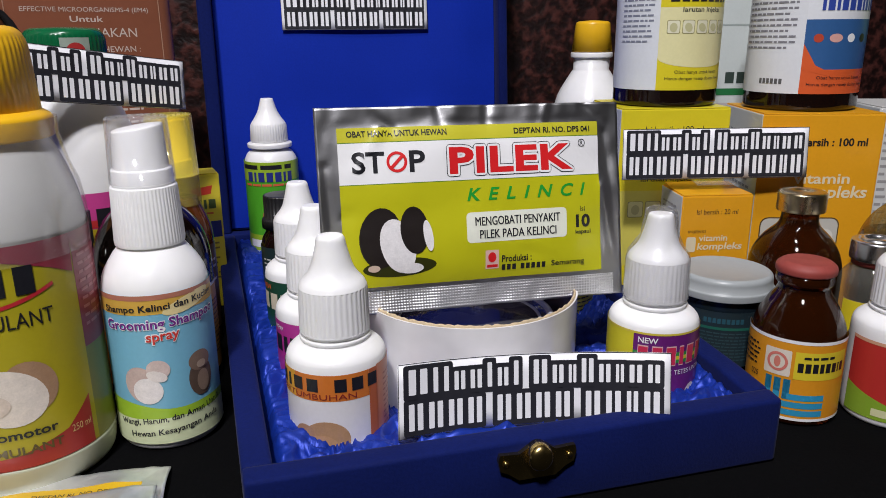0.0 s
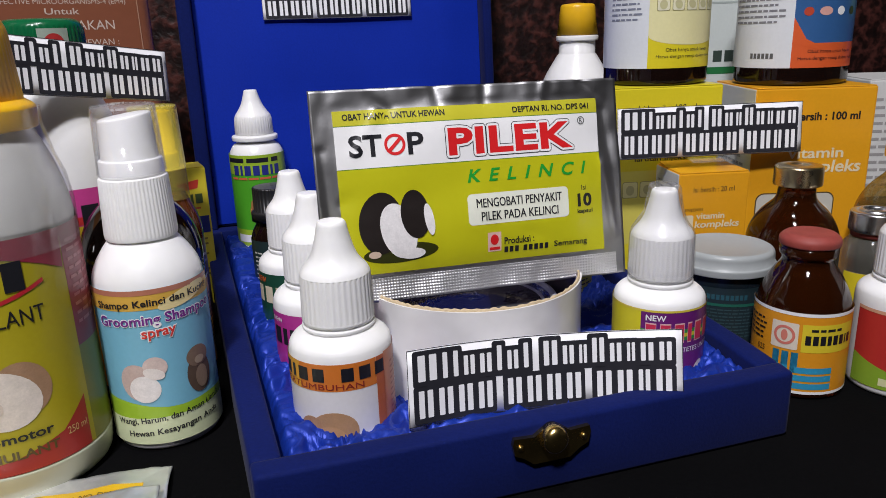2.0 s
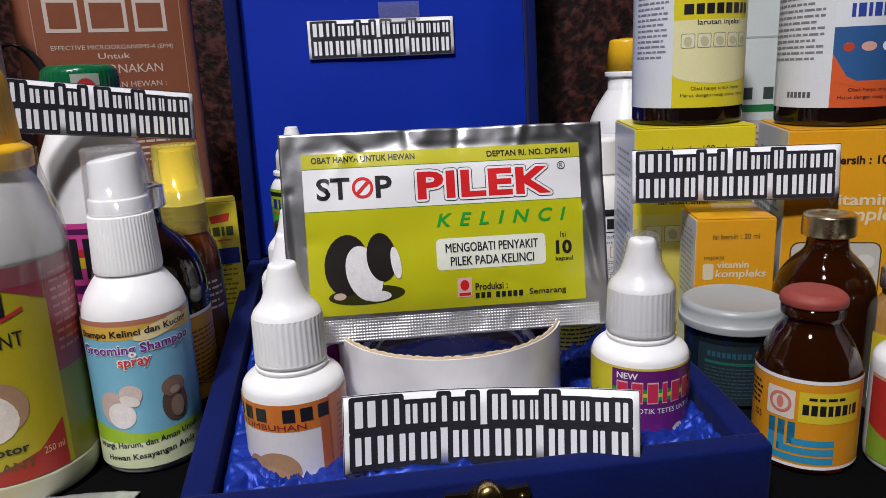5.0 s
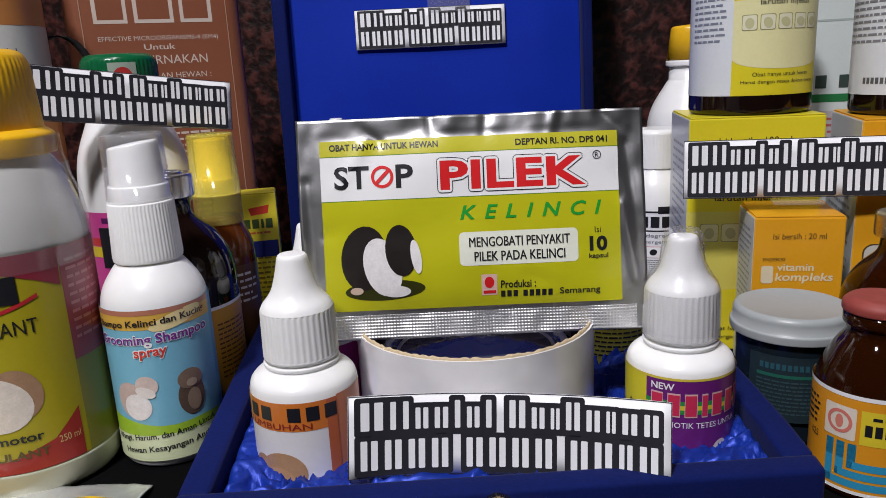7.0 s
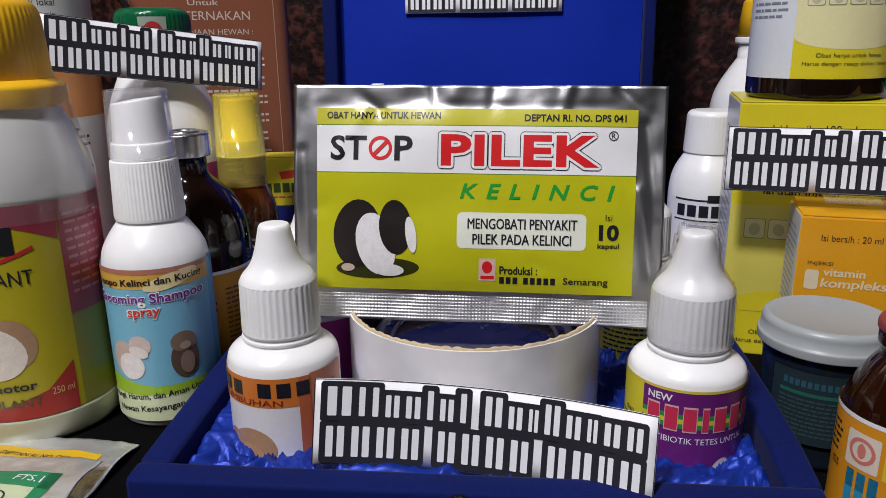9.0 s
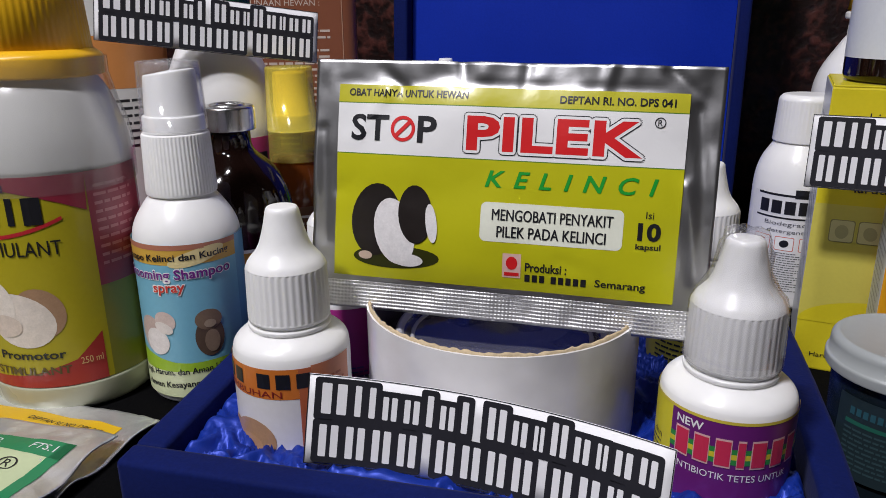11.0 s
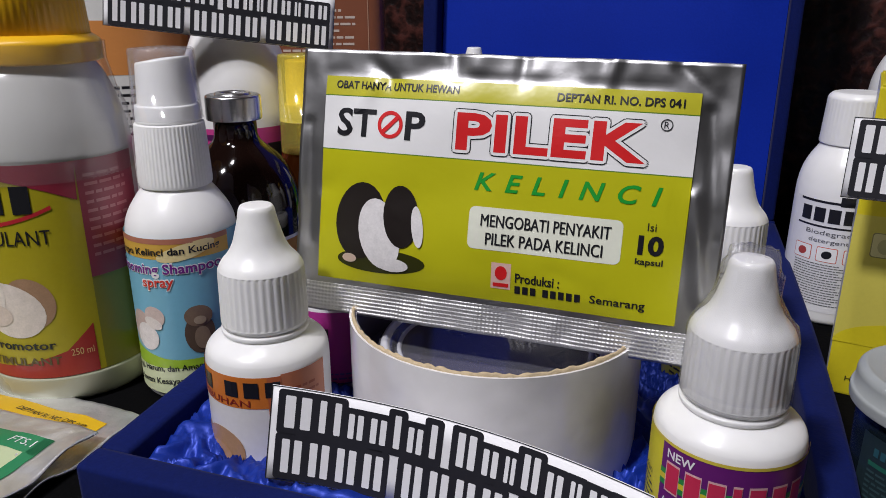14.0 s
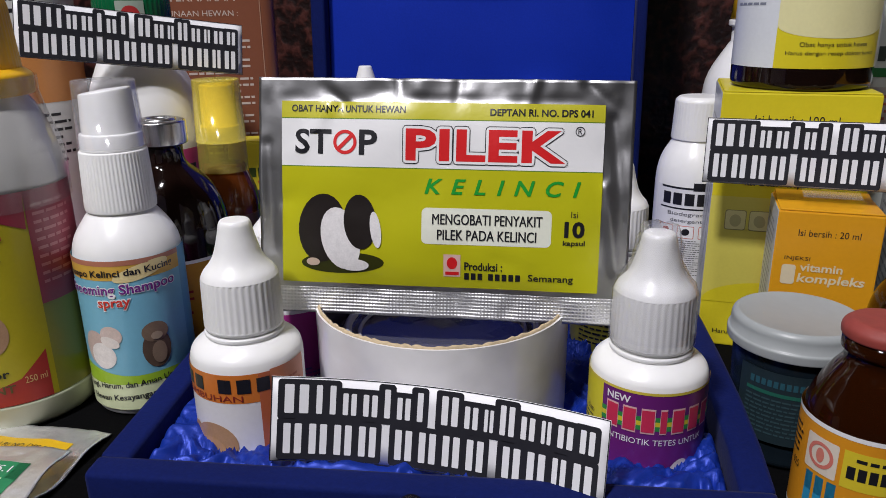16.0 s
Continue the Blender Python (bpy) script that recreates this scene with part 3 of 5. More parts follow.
part("inner_roll", lathe([(0, 0.0004), (0.0396, 0.0004), (0.0396, 0.0285), (0.0396, 0.0285), (0.0, 0.0288)], 64), CORE_INSIDE, roll, "dark purple roll packed inside the core")
film = clear_plastic("clear_film", (0.85, 0.85, 0.90), 0.05, 0.12)
part("inner_film", lathe(rounded([(0.0360, 0.030), (0.0335, 0.0345, 0.002), (0.0300, 0.0340, 0.002), (0.0285, 0.0325, 0.001), (0.0, 0.0320)]), 64, close=False), film, roll, "clear plastic cover pushed into the core")
# Film rims whitened by heavy haze: bright lamp glints painted as two rings.
part("film_rim", lathe([(0.0305, 0.0338), (0.0312, 0.0350), (0.0320, 0.0353), (0.0328, 0.0350), (0.0334, 0.0338)], 64, close=False), clear_plastic("glint_white_rim", (0.9, 0.9, 0.95), 0.08, 0.85), roll)
part("film_rim", lathe([(0.0272, 0.0325), (0.0276, 0.0332), (0.0282, 0.0332), (0.0286, 0.0325)], 64, close=False), clear_plastic("glint_white_rim", (0.9, 0.9, 0.95), 0.08, 0.7), roll)


def core_print(u, v):
    a = u / 0.0397
    n = Vector((math.sin(a), -math.cos(a), 0))
    return Vector((math.sin(a), math.cos(a), 0)) * 0.0397 + Vector((0, 0, v)), Vector((-math.sin(a), -math.cos(a), 0))


art = Art(core_print, roll, (0.002, 0.02))
art.words("TAPE", 0.026, 0.033, 0.038, 0.038, ink(0.25, 0.24, 0.30), 0, bold=0.02)
art.line(0.028, 0.029, 0.038, 0.031, ink(0.25, 0.24, 0.30), 0, 3)
art.build()

# ---- the foil sachet ----
sachet = thing("medicine_sachet", "silver foil sachet with lime-green print standing on a tape roll", "sachet")
sachet.matrix_world = tilt((0.0114, 0.2638, 0.0848), 14.7, -11.2, 0.6)
PW, PH = 0.0990, 0.0567
SL, SR, SB, STP = -PW / 2 - 0.0075, PW / 2 + 0.0088, -PH / 2 - 0.0100, PH / 2 + 0.0072


CREASES = ((-0.0340, 0.0270, -0.0440, 0.0120, -0.0009), (-0.0300, 0.0275, -0.0365, 0.0330, 0.0010), (-0.0480, -0.0030, -0.0445, 0.0005, 0.0008),
           (0.0060, 0.0360, 0.0050, 0.0275, 0.0008), (0.0290, 0.0360, 0.0270, 0.0280, -0.0009), (-0.0130, 0.0355, -0.0120, 0.0290, 0.0009),
           (0.0520, 0.0240, 0.0560, -0.0060, 0.0013), (0.0505, 0.0040, 0.0545, -0.0220, -0.0012), (0.0180, -0.0190, 0.0300, -0.0225, 0.0006),
           (-0.0545, 0.0150, -0.0530, -0.0180, 0.0009), (0.0440, 0.0345, 0.0530, 0.0270, 0.0010))


def sachet_surface(u, v):
    a, b = u / (PW / 2 + 0.001), v / (PH / 2 + 0.001)
    puff = 0.0026 * max(0, 1 - a ** 4) * max(0, 1 - b ** 4)
    y = -puff + 0.0009 * noise.noise(Vector((u * 45, v * 45, 3))) + 0.0002 * noise.noise(Vector((u * 110, v * 110, 8)))
    over = max(abs(a) - 1, abs(b) - 1, 0) * 0.05
    y += min(1, over / 0.004) * (0.0009 * noise.noise(Vector((u * 95, v * 60, 7))) + 0.0003 * noise.noise(Vector((u * 230, v * 150, 2))))
    y += 0.004 * max(0, v - PH / 2) * 10 * (u / PW) * 0.2
    for u0, v0, u1, v1, deep in CREASES:
        du, dv = u1 - u0, v1 - v0
        k = min(1.0, max(0.0, ((u - u0) * du + (v - v0) * dv) / (du * du + dv * dv)))
        off = math.hypot(u - u0 - k * du, v - v0 - k * dv)
        y += deep * math.exp(-(off / 0.0016) ** 2) * (1 - 0.6 * k)
    return Vector((u, y, v)), Vector((0, -1, 0))


part("foil", sheet(lambda u, v: sachet_surface(SL + u, SB + v), SR - SL, STP - SB, 116, 76, 0.0006), FOIL_DULL, sachet, "crinkled silver foil")
art = Art(lambda u, v: (lambda p: (p[0] + Vector((0, -0.00034, 0)), p[1]))(sachet_surface(u, v)), sachet, (0.00198, 0.00198), 0.0001, 0.00007)
LIME = mat("lime_film_print", (0.47, 0.46, 0.010), 0.32, grain=0.05, scale=65, bump=0.55, deep=0.0007, blotch=0.08, coat=0.2)
LIME2 = mat("lime_film_print", (0.50, 0.47, 0.03), 0.32, grain=0.05, scale=65, bump=0.55, deep=0.0007, blotch=0.08, coat=0.2)
FILM_WHITE = mat("white_film_print", (0.78, 0.78, 0.78), 0.32, grain=0.04, scale=65, bump=0.55, deep=0.0007, blotch=0.05, coat=0.2)
RED, GREEN, DGREEN = ink(0.62, 0.015, 0.018), ink(0.012, 0.30, 0.03), ink(0.10, 0.20, 0.02)


def at(a, b):
    return -PW / 2 + PW * a, PH / 2 - PH * b


def fill(a0, b0, a1, b1, m, lv=0, name="label"):
    u0, v1 = at(a0, b0)
    u1, v0 = at(a1, b1)
    art.rect(u0, v0, u1, v1, m, lv, name)


def say(s, a0, b0, a1, b1, m, lv=2, **k):
    u0, v1 = at(a0, b0)
    u1, v0 = at(a1, b1)
    art.words(s, u0, v0, u1, v1, m, lv, **k)


fill(0, 0.095, 1, 0.350, FILM_WHITE)
fill(0, 0.350, 1, 0.355, DGREEN)
fill(0, 0.355, 1, 1, LIME)
fill(0, 0, 1, 0.090, LIME2)
fill(0, 0.090, 1, 0.095, DGREEN)
say("OBAT HANYA UNTUK HEWAN", 0.033, 0.020, 0.396, 0.058, BLACK, bold=0.02)
say("DEPTAN RI. NO. DPS 041", 0.655, 0.028, 0.964, 0.066, BLACK, bold=0.022)
say("ST", 0.046, 0.150, 0.163, 0.285, BLACK, bold=0.022)
say("P", 0.252, 0.150, 0.310, 0.285, BLACK, bold=0.022)
u, v = at(0.207, 0.218)
art.ring(u, v, 0.0027, 0.0037, RED, 2)
art.poly([(u - 0.0025, v - 0.0017), (u - 0.0017, v - 0.0025), (u + 0.0025, v + 0.0017), (u + 0.0017, v + 0.0025)], RED, 3, "print")
art.open_set = "outline"
for m, rad, lv in ((BLACK, 0.00105, 1.0), (WHITE, 0.00078, 2.0)):
    for k in range(12):
        du, dv = rad * math.cos(k * math.pi / 6), rad * math.sin(k * math.pi / 6)
        u0, v1 = at(0.399, 0.140)
        u1, v0 = at(0.886, 0.310)
        art.words("PILEK", u0 + du, v0 + dv, u1 + du, v1 + dv, m, lv + 0.07 * k, bold=0.035, space=1.06, name="outline")
art.open_set = None
say("PILEK", 0.399, 0.140, 0.886, 0.310, RED, 3.2, bold=0.035, space=1.06)
u, v = at(0.927, 0.140)
art.ring(u, v, 0.0012, 0.00145, BLACK, 2)
art.words("R", u - 0.0006, v - 0.0008, u + 0.0006, v + 0.0008, BLACK, 2)
say("KELINCI", 0.460, 0.403, 0.936, 0.487, GREEN, 2, bold=0.02, slant=0.25, space=1.9)
u0, v1 = at(0.453, 0.560)
u1, v0 = at(0.852, 0.757)
art.round_rect(u0, v0, u1, v1, 0.0016, ink(0.74, 0.76, 0.64), 1)
say("MENGOBATI PENYAKIT", 0.486, 0.592, 0.823, 0.648, BLACK, 3)
say("MENGOBATI PENYAKIT", 0.4872, 0.592, 0.8242, 0.648, BLACK, 3.5)
say("PILEK PADA KELINCI", 0.502, 0.676, 0.806, 0.732, BLACK, 3)
say("PILEK PADA KELINCI", 0.5032, 0.676, 0.8072, 0.732, BLACK, 3.5)
say("Isi", 0.910, 0.560, 0.931, 0.594, BLACK)
say("10", 0.891, 0.614, 0.953, 0.702, BLACK, bold=0.04)
say("kapsul", 0.888, 0.716, 0.955, 0.752, BLACK, bold=0.02)
fill(0.523, 0.812, 0.576, 0.936, ink(0.70, 0.45, 0.40), 1, "print")
u, v = at(0.5495, 0.860)
art.oval(u, v, 0.0016, 0.0019, RED, 2, "print")
fill(0.529, 0.908, 0.571, 0.926, RED, 2, "print")
say("Produksi :", 0.588, 0.852, 0.706, 0.897, BLACK, bold=0.02)
u0, v1 = at(0.588, 0.913)
u1, v0 = at(0.750, 0.950)
art.bars(u0, v0, u1, v1, [1, 1, 1, -0.4, 1, 1, 1, 1, 1], BLACK, 2, 0.45)
say("Semarang", 0.786, 0.908, 0.924, 0.957, BLACK, bold=0.013)
FUR_BLACK, FUR_WHITE = fur(0.014, 0.010, 0.009), fur(0.72, 0.70, 0.70)
for a, b, ra, rb, m, lv, tn in ((0.200, 0.880, 0.135, 0.060, ink(0.03, 0.032, 0.004), 1, 2), (0.135, 0.690, 0.078, 0.190, FUR_BLACK, 2, -6),
                                (0.195, 0.745, 0.062, 0.175, FUR_WHITE, 3, 14), (0.258, 0.650, 0.052, 0.150, FUR_BLACK, 4, 4),
                                (0.308, 0.690, 0.017, 0.100, FUR_WHITE, 5, 8), (0.238, 0.890, 0.048, 0.034, FUR_WHITE, 5, 0), (0.105, 0.880, 0.022, 0.022, ink(0.55, 0.42, 0.33), 5, 0)):
    u, v = at(a, b)
    art.oval(u, v, ra * PW, rb * PH, m, lv, "picture", tn)
art.build()
# crimped seal along the bottom
bm = bmesh.new()
NU, NV = 400, 60
g = []
for j in range(NV + 1):
    row = []
    for i in range(NU + 1):
        u, v = SL + 0.004 + (SR - SL - 0.008) * i / NU, SB + 0.0006 + 0.0078 * j / NV
        p, n = sachet_surface(u, v)
        row.append(bm.verts.new(p + n * (0.00035 + 0.00006 * math.sin(j * math.pi * 0.25) + 0.00006 * math.sin(i * math.pi * 0.5))))
    g.append(row)
for j in range(NV):
    for i in range(NU):
        bm.faces.new((g[j][i], g[j][i + 1], g[j + 1][i + 1], g[j + 1][i]))
part("crimped_seal", bm, FOIL_SEAL, sachet, "bright ribbed foil seal", smooth=True)


# ---- bottles ----
SKIN = [fur(0.42, 0.24, 0.11), fur(0.68, 0.60, 0.52), fur(0.20, 0.10, 0.05)]


def blobs(art, u, v, w, h, colours, level=2):
    """A small print picture as plain overlapping ovals."""
    for k, (du, dv, ru, rv, tn) in enumerate(((0, -0.05, 0.42, 0.36, 10), (0.08, -0.16, 0.26, 0.30, -15), (-0.12, 0.12, 0.22, 0.26, 20))):
        art.oval(u + du * w, v + dv * h, ru * w, rv * h, colours[k % len(colours)], level + k, "picture", tn)


def dropper(label, loc, rz, group="dropper bottles", ring=False, tall=1.0, body=HDPE):
    """A squat white dropper bottle with a ribbed conical cap."""
    ob = thing("dropper_bottle", label, "bottle", loc, rz, group)
    t = tall
    part("bottle_body", lathe(rounded([(0, 0), (0.0164, 0, 0.002), (0.0167, 0.004, 0.002), (0.0167, 0.0368 * t, 0.003), (0.0158, 0.0398 * t, 0.003), (0.0114, 0.0428 * t, 0.002),
                                  (0.0098, 0.0432 * t, 0.001), (0.0098, 0.047 * t)]), 56), body, ob)
    b = 0.0325 * t + 0.0125
    part("cap", lathe(rounded([(0.0100, b), (0.0114, b), (0.0116, b + 0.0012, 0.0004), (0.0113, b + 0.0152, 0.0005), (0.0104, b + 0.0172, 0.0010), (0.0072, b + 0.0208, 0.003),
                               (0.0053, b + 0.0275, 0.005), (0.0046, b + 0.0313, 0.0008), (0.0040, b + 0.0322, 0.0004), (0, b + 0.0322)]), 60, (b + 0.001, b + 0.0153, 38, 0.00036)), CAP, ob, "ribbed white cone cap")
    part("collar", lathe(rounded([(0.0102, b - 0.0022), (0.0116, b - 0.0022, 0.0005), (0.0118, b - 0.0008, 0.0005), (0.0104, b - 0.0003)]), 48), CAP, ob)
    return ob, Art(on_cylinder(0.0167), ob)


def deg(a, r=0.0167):
    return radians(a) * r


# growth drops: orange band over white
ob, art = dropper("white dropper bottle with orange and white label in the box", (-0.0366, 0.2258, 0.0060), -15)
ORANGE, BRICK = ink(0.60, 0.17, 0.025), ink(0.40, 0.09, 0.03)
art.rect(deg(-110), 0.003, deg(72), 0.0360, ink(0.72, 0.70, 0.68), 0)
art.rect(deg(-110), 0.0270, deg(60), 0.0360, ORANGE, 1)
art.rect(deg(72), 0.003, deg(120), 0.0364, ink(0.58, 0.20, 0.09), 0)
art.rect(deg(60), 0.003, deg(72), 0.0360, ink(0.48, 0.12, 0.04), 2)
art.rect(deg(-110), 0.0270, deg(-28), 0.0360, ink(0.68, 0.33, 0.03), 2)
art.bars(deg(-100), 0.0302, deg(58), 0.0346, [1, 1, 1.2, 0.4, 1, 1, -0.5, 1, 1, 1], BLACK, 3, 0.45)
art.words("PERTUMBUHAN", deg(-60), 0.0276, deg(44), 0.0295, ink(0.22, 0.02, 0.015), 3)
for a, v, ra, rv, m, lv, tn in ((8, 0.0130, 0.0080, 0.0068, SKIN[0], 2, 10), (-16, 0.0120, 0.0050, 0.0060, fur(0.40, 0.22, 0.10), 2, 10),
                                (4, 0.0105, 0.0055, 0.0045, fur(0.48, 0.27, 0.12), 4, 0)):
    art.oval(deg(a), v, ra, rv, m, lv, "picture", tn)
art.block(deg(84), 0.006, deg(110), 0.032, 9, BRICK, 2, 4)
art.build()

# antibiotic drops: purple with a yellow edge
ob, art = dropper("white dropper bottle with purple label and shrink-wrapped cap", (0.0784, 0.2580, 0.0045), 5)
PURPLE, YELLOW = ink(0.13, 0.014, 0.15), ink(0.62, 0.55, 0.02)
art.rect(deg(-130), 0.002, deg(-44), 0.0368, YELLOW, 0)
art.rect(deg(-44), 0.002, deg(95), 0.0368, PURPLE, 0)
art.rect(deg(-130), 0.0362, deg(95), 0.0370, ink(0.62, 0.50, 0.06), 1)
art.words("NEW", deg(-38), 0.0330, deg(-14), 0.0352, WHITE, 2, bold=0.02)
for k, m in enumerate((ink(0.03, 0.24, 0.05), ink(0.60, 0.50, 0.03), ink(0.03, 0.24, 0.05))):
    art.rect(deg(-44), 0.0283 - 0.0014 * k, deg(95), 0.0297 - 0.0014 * k, m, 1, "print")
art.bars(deg(-38), 0.0245, deg(72), 0.0322, [1, 1, 1, 0.5, 1, 1, 1], ink(0.66, 0.40, 0.40), 2, 0.35)
art.bars(deg(-37), 0.0250, deg(71), 0.0317, [1, 1, 1, 0.5, 1, 1, 1], ink(0.56, 0.03, 0.08), 3, 0.5)
art.words("ANTIBIOTIK TETES UNTUK", deg(-40), 0.0210, deg(62), 0.0228, WHITE, 2)
art.oval(deg(0), 0.0060, 0.0085, 0.0050, ink(0.62, 0.55, 0.66), 1, "picture")
art.oval(deg(34), 0.0110, 0.0032, 0.0055, SKIN[1], 2, "picture", -20)
art.words("dan", deg(-70), 0.0250, deg(-56), 0.0268, BLACK, 2)
art.block(deg(-95), 0.010, deg(-52), 0.0240, 6, BLACK, 2, 8)
art.build()
bm = lathe([(0.0120, 0.046), (0.0119, 0.050), (0.0118, 0.055), (0.0117, 0.0600), (0.0108, 0.0624), (0.0092, 0.0645), (0.0077, 0.0662), (0.0066, 0.0690), (0.0058, 0.0727), (0.0054, 0.0750), (0.0052, 0.0768), (0.0047, 0.0781), (0.0025, 0.0786), (0.0, 0.0786)], 64)
for v in bm.verts:
    k = (abs(noise.noise(v.co * 230)) + 0.5 * noise.noise(v.co * 520)) * 0.0050 * min(1, max(0, (v.co.z - 0.060) / 0.012))
    v.co.x, v.co.y = v.co.x * (1 + k * 60), v.co.y * (1 + k * 60)
    v.co.z += 0.4 * k
part("shrink_wrap", bm, WRAP, ob, "crumpled clear shrink wrap")

# three more white droppers and a dark one along the side of the box
ob, art = dropper("white dropper bottle with a magenta label in the box", (-0.0495, 0.2690, 0.0060), -18)
art.rect(deg(-120), 0.002, deg(120), 0.0350, ink(0.40, 0.03, 0.24), 0)
art.rect(deg(-120), 0.002, deg(120), 0.0105, ink(0.68, 0.55, 0.66), 1)
art.bars(deg(-45), 0.0230, deg(40), 0.0295, [1, 0.5, 1, 1, -0.3, 1], BLACK, 2, 0.35)
art.words("NEW", deg(-48), 0.0315, deg(-25), 0.0332, WHITE, 2)
art.block(deg(-45), 0.004, deg(90), 0.014, 4, ink(0.12, 0.05, 0.25), 2, 7)
art.build()
ob, art = dropper("white dropper bottle with a dark green label in the box", (-0.0645, 0.3160, 0.0060), -18)
art.rect(deg(-120), 0.002, deg(120), 0.0355, ink(0.01, 0.06, 0.035), 0)
art.words("NEW", deg(-50), 0.0315, deg(-25), 0.0340, ink(0.65, 0.12, 0.03), 2, bold=0.02)
art.bars(deg(-50), 0.0225, deg(50), 0.0300, [1, 1, 1, 1, 1], ink(0.62, 0.55, 0.40), 2, 0.4)
art.block(deg(-50), 0.005, deg(50), 0.014, 4, ink(0.4, 0.5, 0.45), 2, 9)
art.build()
ob, art = dropper("white dropper bottle behind the sachet at the side of the box", (0.0560, 0.3420, 0.0060), 10)
art.rect(deg(-120), 0.002, deg(120), 0.0300, ink(0.45, 0.40, 0.05), 0)
art.block(deg(-50), 0.006, deg(50), 0.024, 6, BLACK, 2, 11)
art.build()

dark = thing("small_vial", "small bottle with a black ribbed screw cap in the box", "bottle", (-0.0840, 0.3720, 0.0060), 0)
part("bottle_body", lathe(rounded([(0, 0), (0.0125, 0, 0.002), (0.0125, 0.036, 0.005), (0.0088, 0.042, 0.002), (0.0088, 0.045)]), 48), DARK_AMBER, dark)
part("cap", lathe(rounded([(0.0092, 0.043), (0.0112, 0.043), (0.0112, 0.0475, 0.001), (0.0098, 0.0480), (0.0098, 0.060, 0.001), (0, 0.060)]), 48, (0.048, 0.060, 30, 0.0004)), BLACK_CAP, dark, "black ribbed screw cap")
art = Art(on_cylinder(0.0125), dark)
art.rect(deg(-90, 0.0125), 0.004, deg(90, 0.0125), 0.034, ink(0.015, 0.03, 0.03), 0)
art.block(deg(-50, 0.0125), 0.008, deg(50, 0.0125), 0.028, 6, ink(0.5, 0.5, 0.45), 1, 3)
art.build()

# green-label dropper at the back of the box
dia = thing("dropper_bottle", "white dropper bottle with bright green label by the lid", "bottle", (-0.1062, 0.4470, 0.0060), -2, "dropper bottles")
DR = 0.0160
part("bottle_body", lathe(rounded([(0, 0), (DR, 0, 0.002), (DR, 0.0665, 0.004), (0.0125, 0.0722, 0.003), (0.0080, 0.0726, 0.001), (0.0080, 0.075)]), 56), HDPE, dia)
part("collar", lathe(rounded([(0.0085, 0.0738), (0.0132, 0.0738, 0.0006), (0.0134, 0.0765, 0.0008), (0.0100, 0.0772)]), 48), CAP, dia)
part("cap", lathe(rounded([(0.0105, 0.0772), (0.0112, 0.0780), (0.0108, 0.0875, 0.002), (0.0085, 0.0905, 0.003), (0.0058, 0.0950, 0.004), (0.0042, 0.1005, 0.001), (0.0036, 0.1028, 0.0006), (0, 0.1028)]), 60, (0.078, 0.0875, 40, 0.0004)), CAP, dia)
art = Art(on_cylinder(DR), dia)
G1, G2 = ink(0.07, 0.34, 0.02), ink(0.30, 0.45, 0.03)
art.rect(deg(-110, DR), 0.014, deg(110, DR), 0.0665, G1, 0)
art.rect(deg(-110, DR), 0.055, deg(110, DR), 0.0665, G2, 1)
art.rect(deg(-110, DR), 0.012, deg(110, DR), 0.022, G2, 1)
art.line(deg(-60, DR), 0.0622, deg(75, DR), 0.0648, BLACK, 2, 2)
art.bars(deg(-42, DR), 0.0548, deg(60, DR), 0.0605, [1, 0.4, 1, 1, 1, 0.4, 0.8], ink(0.02, 0.03, 0.20), 3, 0.35)
art.line(deg(-50, DR), 0.0522, deg(62, DR), 0.0535, ink(0.6, 0.12, 0.05), 3, 5)
art.rect(deg(-50, DR), 0.0142, deg(-5, DR), 0.0188, WHITE, 2)
blobs(art, deg(10, DR), 0.034, 0.014, 0.018, [ink(0.3, 0.14, 0.05), ink(0.6, 0.55, 0.5)], 2)
art.build()
small = thing("white_bottle", "small white bottle with a flat cap by the box lid", "bottle", (-0.0150, 0.4880, 0.0060))
part("bottle_body", lathe(rounded([(0, 0), (0.0150, 0, 0.002), (0.0150, 0.062, 0.006), (0.0100, 0.072, 0.002), (0.0100, 0.076)]), 40), HDPE, small)
part("cap", lathe(rounded([(0.0105, 0.074), (0.0122, 0.074), (0.0120, 0.090, 0.002), (0, 0.0915)]), 48, (0.0745, 0.088, 32, 0.0004)), CAP, small)

# grooming spray
SRD = 0.0186
spray = thing("spray_bottle", "white pump spray bottle with pale blue label and clear overcap", "bottle", (-0.1052, 0.2525, 0.0), 20)
part("bottle_body", lathe(rounded([(0, 0), (SRD - 0.0010, 0, 0.0025), (SRD, 0.006, 0.003), (SRD, 0.0580, 0.005), (SRD - 0.0012, 0.0650, 0.006), (0.0120, 0.0730, 0.004), (0.0106, 0.0738), (0.0106, 0.076)]), 64), HDPE, spray)
part("collar", lathe(rounded([(0.0100, 0.0742), (0.0118, 0.0742, 0.0004), (0.0120, 0.0760), (0.0112, 0.0950, 0.0008), (0.0080, 0.0955)]), 60, (0.0755, 0.0945, 56, 0.0003)), CAP, spray, "finely ribbed white collar")
bm = lathe(rounded([(0.0104, 0.0953), (0.0104, 0.0953), (0.01035, 0.0965), (0.0102, 0.1002), (0.0101, 0.1008, 0.0003), (0.0092, 0.1010), (0.0092, 0.1010), (0.00915, 0.1018), (0.0084, 0.1162, 0.0008), (0, 0.1166)]), 48)
for v in bm.verts:
    if v.co.z > 0.115:
        v.co.z += -0.0012 + 0.14 * v.co.x
part("spray_head", bm, CAP, spray, "slanted white spray button")
